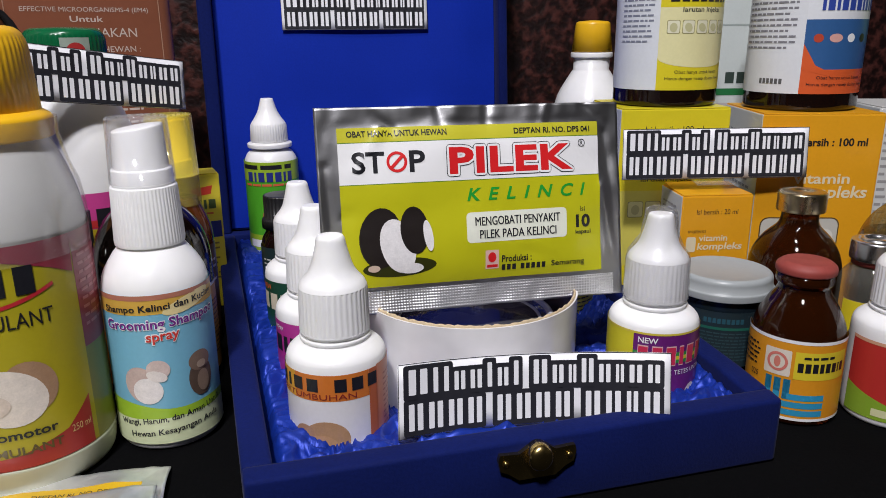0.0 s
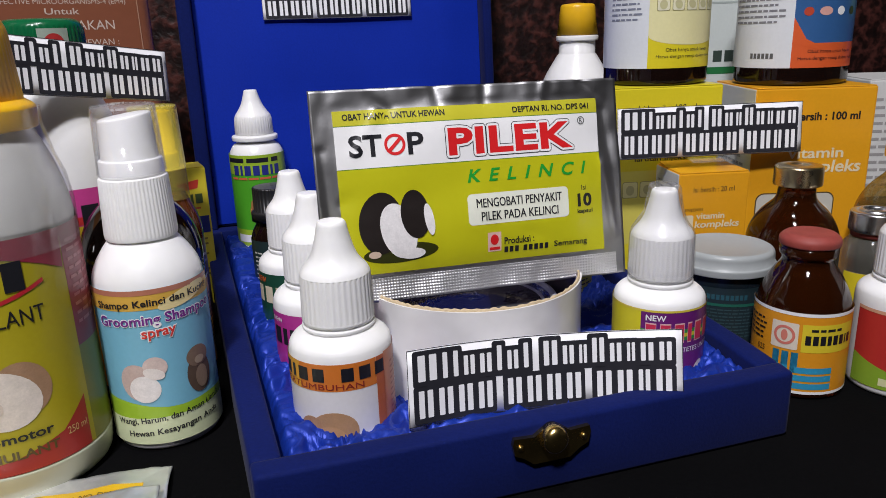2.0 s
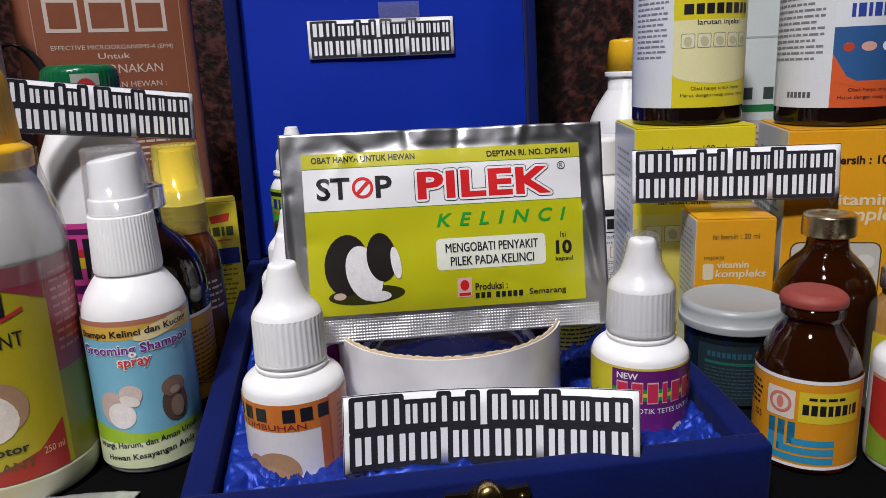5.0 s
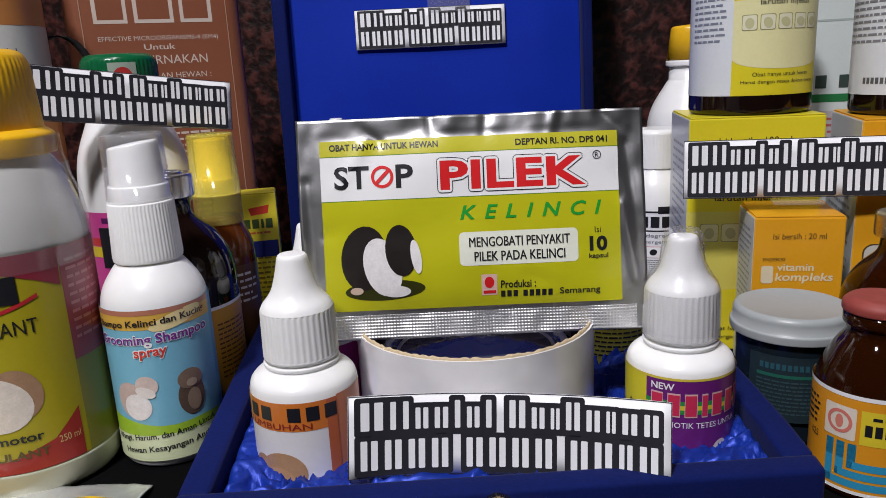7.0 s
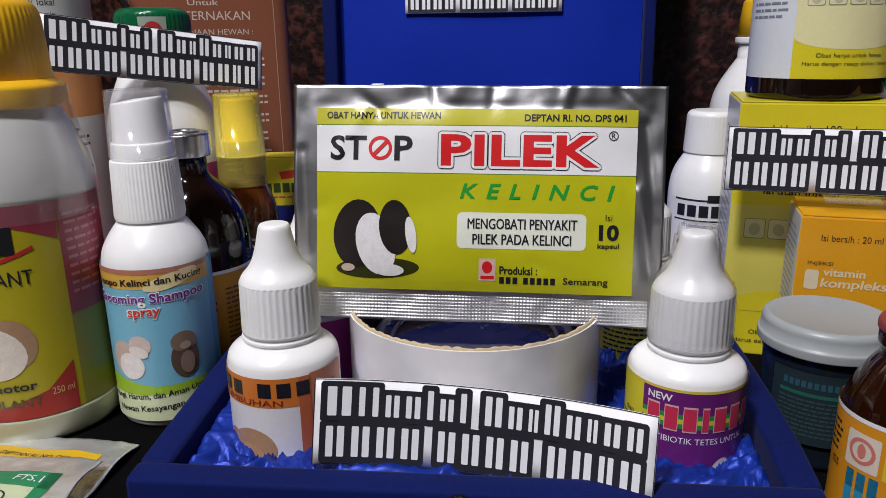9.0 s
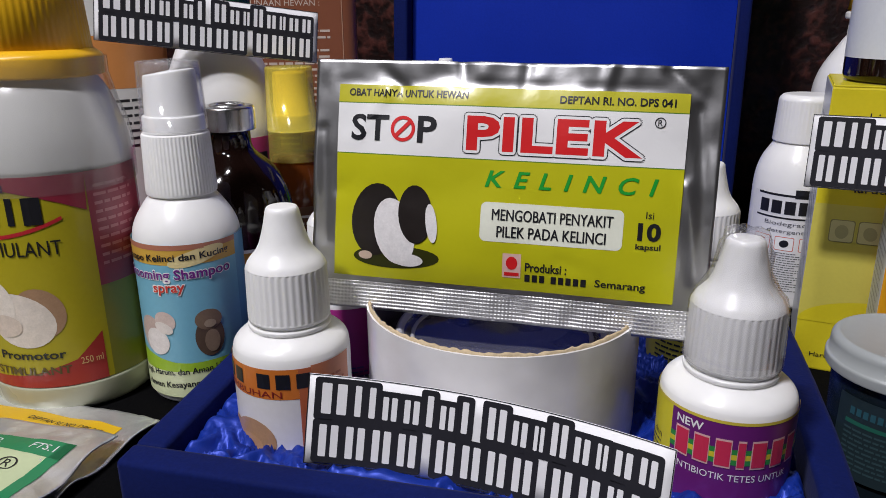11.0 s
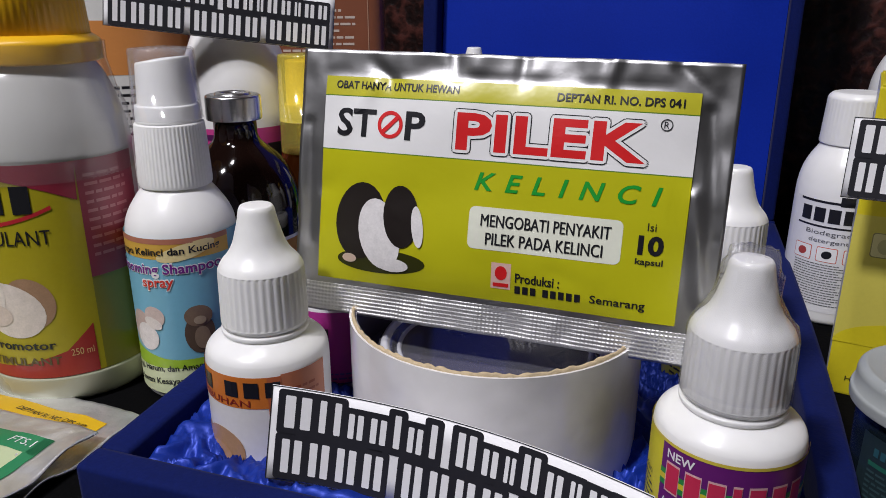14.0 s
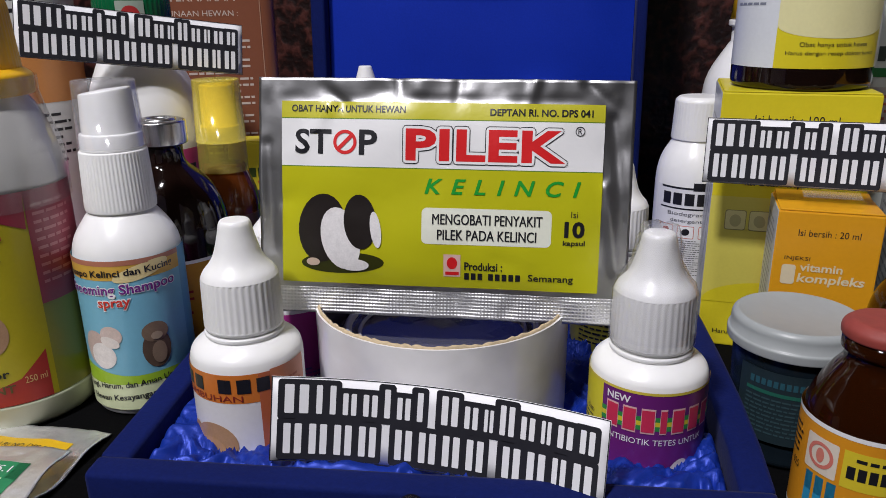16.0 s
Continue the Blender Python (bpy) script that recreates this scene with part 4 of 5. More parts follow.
part("nozzle", lathe([(0, 0), (0.0014, 0), (0.0014, 0.0012), (0.0006, 0.0012), (0.0006, 0.0006), (0, 0.0006)], 20), CAP, spray).matrix_local = pose(0, 0.0089, 0.110, -90, 0, 0)
part("overcap", lathe(rounded([(0.0112, 0.0962), (0.0110, 0.0962), (0.0102, 0.1185, 0.0008), (0.0, 0.1192), (0.0, 0.1186), (0.0098, 0.1180, 0.0006), (0.0107, 0.0962), (0.0112, 0.0962)]), 48, close=False), CLEAR, spray, "clear plastic overcap").visible_shadow = False
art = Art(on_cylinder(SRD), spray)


def sp(a):
    return radians(a) * SRD


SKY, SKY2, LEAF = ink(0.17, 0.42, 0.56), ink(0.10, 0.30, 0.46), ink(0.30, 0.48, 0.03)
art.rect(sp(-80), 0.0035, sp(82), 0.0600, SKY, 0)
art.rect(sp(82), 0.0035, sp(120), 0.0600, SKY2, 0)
art.rect(sp(-80), 0.0530, sp(82), 0.0600, ink(0.60, 0.36, 0.06), 1)
art.rect(sp(-80), 0.0582, sp(82), 0.0600, ink(0.42, 0.16, 0.10), 2)
art.oval(sp(35), 0.0555, 0.010, 0.0026, ink(0.72, 0.60, 0.30), 2, "label", 14)
art.words("Shampo Kelinci dan Kucing", sp(-60), 0.0528, sp(70), 0.0560, BLACK, 4, bold=0.02, slope=0.04)
for gr, m, lv in ((0.0004, WHITE, 3), (0, ink(0.16, 0.02, 0.22), 4)):
    art.words("Grooming Shampoo", sp(-60), 0.0462, sp(70), 0.0508, m, lv, bold=0.05 if lv == 3 else 0.02, grow=gr, slope=0.03)
    art.words("spray", sp(-14), 0.0420, sp(20), 0.0455, WHITE if lv == 3 else ink(0.60, 0.04, 0.03), lv, bold=0.05 if lv == 3 else 0.02, grow=gr, slope=0.05)
pts = [(sp(-80), 0.0035)] + [(sp(82), 0.0035)] + [(sp(82 - 16.2 * k), 0.0165 + 0.0045 * (k / 10) ** 2 + 0.0006 * math.sin(k)) for k in range(11)]
art.poly(pts, LEAF, 1)
art.rect(sp(-80), 0.0035, sp(82), 0.0135, ink(0.62, 0.68, 0.42), 2)
art.words("Wangi, Harum, dan Aman Untuk", sp(-58), 0.0100, sp(66), 0.0130, BLACK, 4, bold=0.015, slope=0.08)
art.words("Hewan Kesayangan Anda", sp(-45), 0.0055, sp(58), 0.0085, BLACK, 4, bold=0.015, slope=0.08)
for a, v, ru, rv, m, lv, tn in ((-26, 0.0270, 0.0058, 0.0068, fur(0.50, 0.38, 0.34), 2, 14), (-19, 0.0245, 0.0052, 0.0050, fur(0.72, 0.68, 0.66), 3, 0), (-6, 0.0325, 0.0040, 0.0036, fur(0.58, 0.46, 0.42), 3, -15), (-8, 0.0300, 0.0036, 0.0020, fur(0.70, 0.64, 0.60), 4, -20),
                                (40, 0.0260, 0.0050, 0.0072, fur(0.10, 0.065, 0.045), 2, 0), (40, 0.0325, 0.0046, 0.0038, fur(0.20, 0.135, 0.09), 3, 0), (42, 0.0245, 0.0026, 0.0042, fur(0.24, 0.17, 0.12), 4, 0), (41, 0.0310, 0.0020, 0.0015, fur(0.36, 0.28, 0.20), 5, 0)):
    art.oval(sp(a), v, ru, rv, m, lv, "picture", tn)
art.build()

# large growth-tonic bottle with a yellow cap
BR = 0.0287
bun = thing("tonic_bottle", "large milky bottle with olive and crimson label and yellow cap", "bottle", (-0.1488, 0.2325, 0.0), 16)
part("bottle_body", lathe(rounded([(0, 0), (BR - 0.001, 0, 0.004), (BR, 0.009, 0.003), (BR - 0.0003, 0.010), (BR - 0.0003, 0.0848), (BR, 0.0858, 0.003), (BR - 0.0012, 0.0960, 0.008), (0.0235, 0.1090, 0.008), (0.0200, 0.1140), (0.0200, 0.118)]), 72), MILKY, bun)
part("foot", lathe(rounded([(0, -0.0001), (BR - 0.0009, -0.0001, 0.004), (BR + 0.0002, 0.009, 0.003), (BR + 0.0002, 0.0108), (BR - 0.0006, 0.0110)]), 72, close=False), FOOT, bun, "greenish milky foot with the contents showing through")
part("cap_collar", lathe(rounded([(0.0205, 0.1135), (0.0232, 0.1140, 0.0006), (0.0234, 0.1205, 0.0012), (0.0205, 0.1225)]), 64), YELLOW_CAP, bun, "smooth yellow tamper ring")
part("cap", lathe(rounded([(0.0195, 0.1215), (0.0204, 0.1220), (0.0192, 0.1440, 0.003), (0.0165, 0.1480, 0.003), (0, 0.1490)]), 64, (0.1225, 0.1445, 60, 0.0004)), YELLOW_CAP, bun, "finely ribbed yellow cap")
bm = lathe([(0.0243, 0.120), (0.0241, 0.1145), (0.0262, 0.105), (0.0283, 0.0985), (0.02935, 0.090), (0.02915, 0.078)], 60, close=False)
for v in bm.verts:
    k = noise.noise(Vector((v.co.x * 90, v.co.y * 90, v.co.z * 40))) * 0.018
    v.co.x, v.co.y = v.co.x * (1 + abs(k)), v.co.y * (1 + abs(k))
part("shrink_wrap", bm, WRAP, bun, "clear shrink wrap round the shoulder")
art = Art(on_cylinder(BR), bun, base=0.0002)


def bn(a):
    return radians(a) * BR


CRIMSON, OCHRE = ink(0.26, 0.022, 0.045), ink(0.38, 0.32, 0.012)
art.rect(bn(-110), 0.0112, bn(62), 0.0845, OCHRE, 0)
# Right side in darker ochre: its shade is painted into the label colour.
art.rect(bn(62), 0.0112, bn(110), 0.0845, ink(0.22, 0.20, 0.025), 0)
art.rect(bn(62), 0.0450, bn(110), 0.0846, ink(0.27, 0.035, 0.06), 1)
top = [(bn(-110), 0.0846), (bn(-110), 0.0790)] + [(bn(-110 + 15.5 * k), 0.0790 + 0.0045 * math.sin(math.pi * min(k, 7) / 9) - (0.010 * ((k - 6) / 5) ** 2 if k > 6 else 0)) for k in range(12)] + [(bn(62), 0.0846)]
art.poly(top, CRIMSON, 2)
art.poly([(bn(-110), 0.0112), (bn(58), 0.0112), (bn(58), 0.0290), (bn(40), 0.0205), (bn(10), 0.0160), (bn(-40), 0.0140), (bn(-110), 0.0150)], ink(0.34, 0.030, 0.025), 1)
for k in range(14):
    a0, a1 = -70 + 8.2 * k, -70 + 8.2 * (k + 1)
    f = lambda a: 0.0645 + 0.0085 * ((a + 10) / 65) ** 2
    art.poly([(bn(a0), f(a0) - 0.0006), (bn(a1), f(a1) - 0.0006), (bn(a1), f(a1) + 0.0007), (bn(a0), f(a0) + 0.0007)], ink(0.45, 0.02, 0.03), 3, "print")
art.bars(bn(-60), 0.0690, bn(34), 0.0780, [0.9, 0.9, 1, 1, 0.3, 0.8], BLACK, 4, 0.4)
art.line(bn(-32), 0.0800, bn(14), 0.0822, ink(0.05, 0.02, 0.05), 4, 4)
art.words("BIRTH FRUIT STIMULANT", bn(-78), 0.0585, bn(42), 0.0635, BLACK, 4)
art.words("Growth Promotor", bn(-50), 0.0218, bn(34), 0.0250, BLACK, 4, bold=0.02)
art.words("IMMUNO STIMULANT", bn(-60), 0.0160, bn(36), 0.0190, ink(0.10, 0.07, 0.02), 4, bold=0.02)
art.words("250 ml", bn(42), 0.0185, bn(56), 0.0210, ink(0.60, 0.45, 0.20), 4)
for a, v, ru, rv, m, lv, tn in ((8, 0.0360, 0.0120, 0.0095, fur(0.68, 0.60, 0.55), 3, -20), (22, 0.0385, 0.0080, 0.0090, fur(0.34, 0.20, 0.12), 2, 20), (-8, 0.0410, 0.0075, 0.0095, fur(0.70, 0.63, 0.58), 4, 0),
                                (-2, 0.0340, 0.0060, 0.0040, fur(0.60, 0.50, 0.44), 5, 0)):
    art.oval(bn(a), v, ru, rv, m, lv, "picture", tn)
art.block(bn(66), 0.050, bn(98), 0.080, 7, ink(0.45, 0.16, 0.18), 3, 5, 0.35)
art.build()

# white jug with a green cap and pink label
JR = 0.0258
jug = thing("green_capped_bottle", "white bottle with a dark green cap and hot pink label", "bottle", (-0.1670, 0.3360, 0.0), 40)
part("bottle_body", lathe(rounded([(0, 0), (JR, 0, 0.003), (JR, 0.084, 0.004), (JR - 0.001, 0.102, 0.010), (0.0160, 0.123, 0.006), (0.0140, 0.125), (0.0140, 0.130)]), 64), HDPE, jug)
part("cap", lathe(rounded([(0.0140, 0.1265), (0.0168, 0.1265, 0.0006), (0.0168, 0.1455, 0.003), (0.0140, 0.1485, 0.002), (0, 0.1490)]), 60, (0.128, 0.145, 44, 0.0005)), GREEN_CAP, jug, "glossy dark green cap")
art = Art(on_cylinder(JR), jug)


def jg(a):
    return radians(a) * JR


art.rect(jg(-110), 0.010, jg(110), 0.0790, PINK, 0)
art.rect(jg(-110), 0.0580, jg(110), 0.0630, ink(0.60, 0.45, 0.02), 1)
art.rect(jg(-110), 0.0635, jg(110), 0.0670, ink(0.50, 0.03, 0.03), 1)
art.bars(jg(-50), 0.0530, jg(50), 0.0720, [1, 1, 1, 1, 1], BLACK, 2, 0.35)
art.line(jg(-45), 0.0460, jg(45), 0.0500, ink(0.08, 0.01, 0.08), 2, 2)
art.line(jg(-45), 0.0740, jg(-10), 0.0765, ink(0.08, 0.01, 0.08), 2, 2)
art.block(jg(-45), 0.015, jg(45), 0.042, 5, ink(0.7, 0.6, 0.6), 2, 6)
art.build()
wr = Art(on_cylinder(0.0169), jug)
wr.rect(-0.006, 0.133, 0.006, 0.1445, ink(0.30, 0.36, 0.30), 0)
wr.oval(0, 0.1385, 0.004, 0.004, ink(0.40, 0.03, 0.03), 1, "label")
wr.build()


def vial(label, loc, rz, r, h, cap_r, cap_h, shoulder, glass, cap_mat, seal=None, group="injection vials", neck=None):
    """An injection vial with a crimped cap; h is the full height, shoulder where the body turns in."""
    ob = thing("vial", label, "vial", loc, rz, group)
    n = neck or cap_r * 0.78
    part("glass_body", lathe(rounded([(0, 0.0012), (r * 0.8, 0.0004), (r, 0.0, 0.003), (r, shoulder, r * 0.35), (r * 0.78, shoulder + (h - cap_h - shoulder) * 0.42, r * 0.3), (n, h - cap_h - (h - cap_h - shoulder) * 0.28, 0.003),
                                   (n, h - cap_h - 0.0005), (cap_r * 0.94, h - cap_h), (cap_r * 0.94, h - 0.001), (0, h - 0.001)]), 56), glass, ob)
    part("crimp_cap", lathe(rounded([(cap_r * 0.9, h - cap_h - 0.0008), (cap_r, h - cap_h - 0.0006, 0.0004), (cap_r * 1.01, h - cap_h + 0.001, 0.0005), (cap_r, h - 0.0006, 0.0007), (cap_r * 0.9, h, 0.0005), (cap_r * 0.42, h), (cap_r * 0.40, h - 0.0005), (0, h - 0.0005)]), 48), cap_mat, ob)
    if seal:
        part("tear_ring", lathe([(cap_r * 0.45, h), (cap_r * 0.5, h + 0.0007), (cap_r * 0.62, h + 0.0007), (cap_r * 0.66, h)], 32, close=False), seal, ob)
    return ob


# vial with an orange label and a red stopper
OR_ = 0.0172
oval = thing("vial", "amber vial with red rubber stopper and orange label", "vial", (0.1372, 0.2650, 0.0), -24, "injection vials")
part("glass_body", lathe(rounded([(0, 0.001), (OR_ * 0.8, 0.0004), (OR_, 0, 0.003), (OR_, 0.0355, 0.006), (0.0125, 0.0455, 0.006), (0.0092, 0.0500, 0.002), (0.0092, 0.0525, 0.001), (0.0103, 0.0530, 0.0004), (0.0103, 0.0570), (0, 0.0570)]), 56), AMBER, oval)
part("stopper", lathe(rounded([(0.0090, 0.0565), (0.0108, 0.0568, 0.0006), (0.0109, 0.0595, 0.0012), (0.0085, 0.0615, 0.001), (0, 0.0612)]), 48), RUBBER, oval, "dusty red rubber stopper")
art = Art(on_cylinder(OR_), oval)


def ov(a):
    return radians(a) * OR_


VO, BLUE = ink(0.66, 0.27, 0.015), ink(0.03, 0.27, 0.46)
art.rect(ov(-100), 0.0030, ov(100), 0.0345, VO, 0)
art.rect(ov(-100), 0.0335, ov(100), 0.0348, WHITE, 1)
art.rect(ov(-100), 0.0025, ov(100), 0.0036, WHITE, 1)
art.round_rect(ov(-38), 0.0200, ov(-6), 0.0305, 0.0006, ink(0.70, 0.62, 0.52), 1)
art.ring(ov(-22), 0.0254, 0.0028, 0.0038, ink(0.62, 0.18, 0.14), 2)
art.oval(ov(-22), 0.0254, 0.0012, 0.0022, ink(0.62, 0.20, 0.15), 2, "print")
art.rect(ov(-2), 0.0195, ov(70), 0.0305, ink(0.66, 0.52, 0.03), 1)
art.bars(ov(2), 0.0225, ov(64), 0.0262, [1, 1, 1, 0.8, 1, 1, 0.4, 1], BLACK, 2, 0.35)
art.line(ov(8), 0.0278, ov(50), 0.0288, BLACK, 2, 4)
for k in range(3):
    a = -34 + 11 * k
    art.rect(ov(a), 0.0135 - 0.0035 * k * 0 + 0.0, ov(a + 8), 0.0190, BLUE, 1, "print")
    z = 0.0045 + 0.0033 * (2 - k) * 0 + 0.0032 * k
    art.rect(ov(a), z, ov(a + 8), 0.0190, BLUE, 1, "print")
    art.rect(ov(a), z, ov(38), z + 0.0024, BLUE, 1, "print")
art.words("025", ov(-58), 0.0168, ov(-46), 0.0190, BLACK, 2)
art.block(ov(-80), 0.020, ov(-46), 0.030, 3, BLACK, 2, 3)
art.build()

# jar with a clouded lid
jar = thing("lidded_jar", "squat dark teal jar with a clouded translucent lid", "jar", (0.1195, 0.2985, 0.0), -10)
part("jar_body", lathe(rounded([(0, 0), (0.0170, 0, 0.003), (0.0185, 0.042), (0.0185, 0.0425), (0, 0.0425)]), 56), mat("teal_jar_plastic", (0.008, 0.014, 0.020), 0.25, grain=0.1, bump=0.05, blotch=0.2), jar)
part("lid", lathe(rounded([(0.0195, 0.0385), (0.0205, 0.0385, 0.0005), (0.0206, 0.0415, 0.0006), (0.0198, 0.0420), (0.0196, 0.0465, 0.0012), (0.0180, 0.0478, 0.001), (0.0165, 0.0472), (0, 0.0470)]), 64), mat("clouded_lid_plastic", (0.42, 0.45, 0.45), 0.35, grain=0.06, bump=0.1, blotch=0.12, transmission=0.25), jar, "clouded grey-white snap lid")
art = Art(on_cylinder(0.0186), jar)
art.rect(-0.014, 0.010, 0.016, 0.034, ink(0.014, 0.026, 0.032), 0)
art.bars(-0.010, 0.0290, 0.006, 0.0312, [1] * 9, ink(0.02, 0.075, 0.10), 1, 0.4)
art.rect(-0.011, 0.0262, 0.012, 0.0274, ink(0.015, 0.10, 0.07), 1, "print")
art.block(-0.011, 0.012, 0.010, 0.025, 6, ink(0.03, 0.06, 0.07), 1, 5, 0.4)
art.build()

# vials at the back
gv = vial("amber glass vial with gold crimped cap before orange carton", (0.1640, 0.3290, 0.0), 0, 0.0205, 0.0745, 0.0105, 0.0085, 0.042, AMBER, GOLD)
part("liquid", lathe(rounded([(0, 0.002), (0.0192, 0.002), (0.0192, 0.040, 0.004), (0.0170, 0.047), (0, 0.047)]), 48), BROWN_LIQUID, gv)
sv = vial("small clear glass vial with a silver crimped cap", (0.1850, 0.3010, 0.0), 0, 0.0135, 0.0590, 0.0103, 0.0080, 0.042, clear_plastic("clear_glass", (0.88, 0.86, 0.76), 0.03, 0.08), SILVER, SILVER)
part("rubber", lathe([(0, 0.048), (0.0092, 0.048), (0.0092, 0.0515), (0, 0.0515)], 32), RUBBER, sv)
art = Art(on_cylinder(0.0136), sv)
art.rect(-0.018, 0.006, 0.018, 0.034, WHITE, 0)
art.rect(-0.018, 0.020, 0.018, 0.034, ink(0.62, 0.50, 0.02), 1)
art.block(-0.012, 0.008, 0.012, 0.019, 4, BLACK, 2, 5)
art.build()
av = vial("dark amber vial with silver cap and orange label", (-0.1228, 0.2950, 0.0), 35, 0.0236, 0.0985, 0.0106, 0.0090, 0.060, DARK_AMBER, SILVER, SILVER)
art = Art(on_cylinder(0.0236), av)
art.rect(-0.038, 0.006, 0.038, 0.0440, ink(0.55, 0.27, 0.03), 0)
art.rect(-0.038, 0.0432, 0.038, 0.0446, WHITE, 1)
art.block(0.012, 0.012, 0.030, 0.037, 8, ink(0.12, 0.05, 0.01), 2, 5)
art.block(-0.020, 0.014, 0.008, 0.035, 5, ink(0.30, 0.02, 0.02), 2, 7)
art.build()
fv = vial("half-full amber vial with silver crimped cap", (0.2160, 0.3300, 0.0), -20, 0.0210, 0.0850, 0.0105, 0.0085, 0.050, clear_plastic("olive_glass", (0.62, 0.47, 0.20), 0.04, 0.10), SILVER)
part("liquid", lathe(rounded([(0, 0.002), (0.0195, 0.002), (0.0195, 0.050, 0.003), (0.0185, 0.0535), (0, 0.0535)]), 40), mat("dark_olive_liquid", (0.020, 0.017, 0.005), 0.12, grain=0.1, bump=0.0), fv, "dark olive liquid")

# red-label dropper beside the orange vial
ob, art = dropper("white dropper bottle with a red and green label", (0.1735, 0.2600, 0.0), -30)
art.rect(deg(-60), 0.0030, deg(90), 0.0335, ink(0.45, 0.03, 0.025), 0)
art.rect(deg(-60), 0.0325, deg(90), 0.0338, ink(0.60, 0.32, 0.2), 1)
art.poly([(deg(-60), 0.0030), (deg(90), 0.0030), (deg(90), 0.0100), (deg(40), 0.0085), (deg(0), 0.0095), (deg(-60), 0.0150)], ink(0.22, 0.36, 0.03), 1)
art.rect(deg(-20), 0.0045, deg(60), 0.0075, ink(0.62, 0.62, 0.35), 2)
art.round_rect(deg(-2), 0.0285, deg(50), 0.0308, 0.0005, WHITE, 1)
art.bars(deg(2), 0.0225, deg(70), 0.0265, [1, 1, 1, 1, 1, 1], ink(0.03, 0.03, 0.18), 2, 0.4)
art.line(deg(4), 0.0195, deg(60), 0.0210, ink(0.6, 0.3, 0.2), 2, 5)
art.build()

# disinfectant bottle
RR = 0.0195
rod = thing("disinfectant_bottle", "white bottle with black-lettered label and orange bar", "bottle", (0.0790, 0.4500, 0.0), 12)
part("bottle_body", lathe(rounded([(0, 0), (RR, 0, 0.003), (RR, 0.0590, 0.006), (0.0175, 0.0680, 0.008), (0.0125, 0.0760, 0.003), (0.0118, 0.078)]), 56), HDPE, rod)
part("cap", lathe(rounded([(0.0118, 0.0760), (0.0136, 0.0762, 0.0005), (0.0128, 0.0955, 0.0015), (0.0110, 0.0972, 0.001), (0, 0.0972)]), 60, (0.077, 0.0945, 44, 0.0003)), CAP, rod)
art = Art(on_cylinder(RR), rod)


def rd(a):
    return radians(a) * RR


art.rect(rd(-70), 0.006, rd(70), 0.0545, ink(0.72, 0.72, 0.74), 0)
art.rect(rd(-60), 0.0535, rd(70), 0.0545, BLACK, 1, "print")
art.rect(rd(-10), 0.0530, rd(70), 0.0570, BLACK, 1, "print")
art.bars(rd(-55), 0.0455, rd(58), 0.0515, [1, 1, 1, 1, 0.8, 1, 1], BLACK, 2, 0.3)
art.rect(rd(-60), 0.0432, rd(70), 0.0440, BLACK, 1, "print")
art.words("Biodegradable", rd(-45), 0.0395, rd(30), 0.0420, ink(0.1, 0.1, 0.12), 2)
art.words("detergent and", rd(-40), 0.0362, rd(26), 0.0385, ink(0.1, 0.1, 0.12), 2)
for k in range(4):
    a = -58 + 30 * k
    art.round_rect(rd(a), 0.0285, rd(a + 24), 0.0350, 0.0007, ink(0.55, 0.12, 0.08), 1)
    art.round_rect(rd(a) + 0.0003, 0.0288, rd(a + 24) - 0.0003, 0.0347, 0.0006, WHITE, 2)
    art.oval(rd(a + 12), 0.0318, 0.0020, 0.0017, ink(0.35, 0.05, 0.04) if k % 2 == 0 else BLACK, 3, "print", 20)
art.block(rd(-55), 0.0085, rd(8), 0.0275, 12, ink(0.12, 0.12, 0.13), 2, 4)
art.rect(rd(12), 0.0080, rd(40), 0.0265, ink(0.55, 0.10, 0.02), 1, "print")
art.block(rd(22), 0.0095, rd(38), 0.0255, 8, ink(0.7, 0.45, 0.2), 2, 6)
art.build()

yw = thing("yellow_capped_bottle", "white round-shouldered bottle with a yellow cap", "bottle", (0.1005, 0.5130, 0.0), 0)
part("bottle_body", lathe(rounded([(0, 0), (0.0250, 0, 0.003), (0.0250, 0.084, 0.006), (0.0240, 0.102, 0.012), (0.0135, 0.119, 0.004), (0.0120, 0.121), (0.0120, 0.134)]), 56), HDPE, yw)
part("neck_ring", lathe(rounded([(0.0120, 0.1285), (0.0140, 0.1290, 0.0006), (0.0140, 0.1320, 0.0006), (0.0120, 0.1325)]), 48), CAP, yw)
part("cap", lathe(rounded([(0.0120, 0.1325), (0.0135, 0.1328), (0.0112, 0.1520, 0.002), (0, 0.1530)]), 56, (0.1335, 0.150, 40, 0.0004)), YELLOW_CAP, yw, "tapered ribbed yellow cap")

# yellow-capped sprayer behind the amber vial
ys = thing("spray_bottle", "amber spray bottle with clear overcap over yellow pump", "bottle", (-0.1257, 0.3370, 0.0), 30)
part("bottle_body", lathe(rounded([(0, 0), (0.0150, 0, 0.002), (0.0150, 0.058, 0.006), (0.0100, 0.070, 0.003), (0.0095, 0.072)]), 48), BROWN_LIQUID, ys)
part("collar", lathe(rounded([(0.0095, 0.069), (0.0112, 0.069, 0.0005), (0.0110, 0.083, 0.0006), (0.0080, 0.0835)]), 56, (0.0695, 0.0825, 48, 0.0003)), CLEAR_YELLOW, ys, "clear ribbed collar")
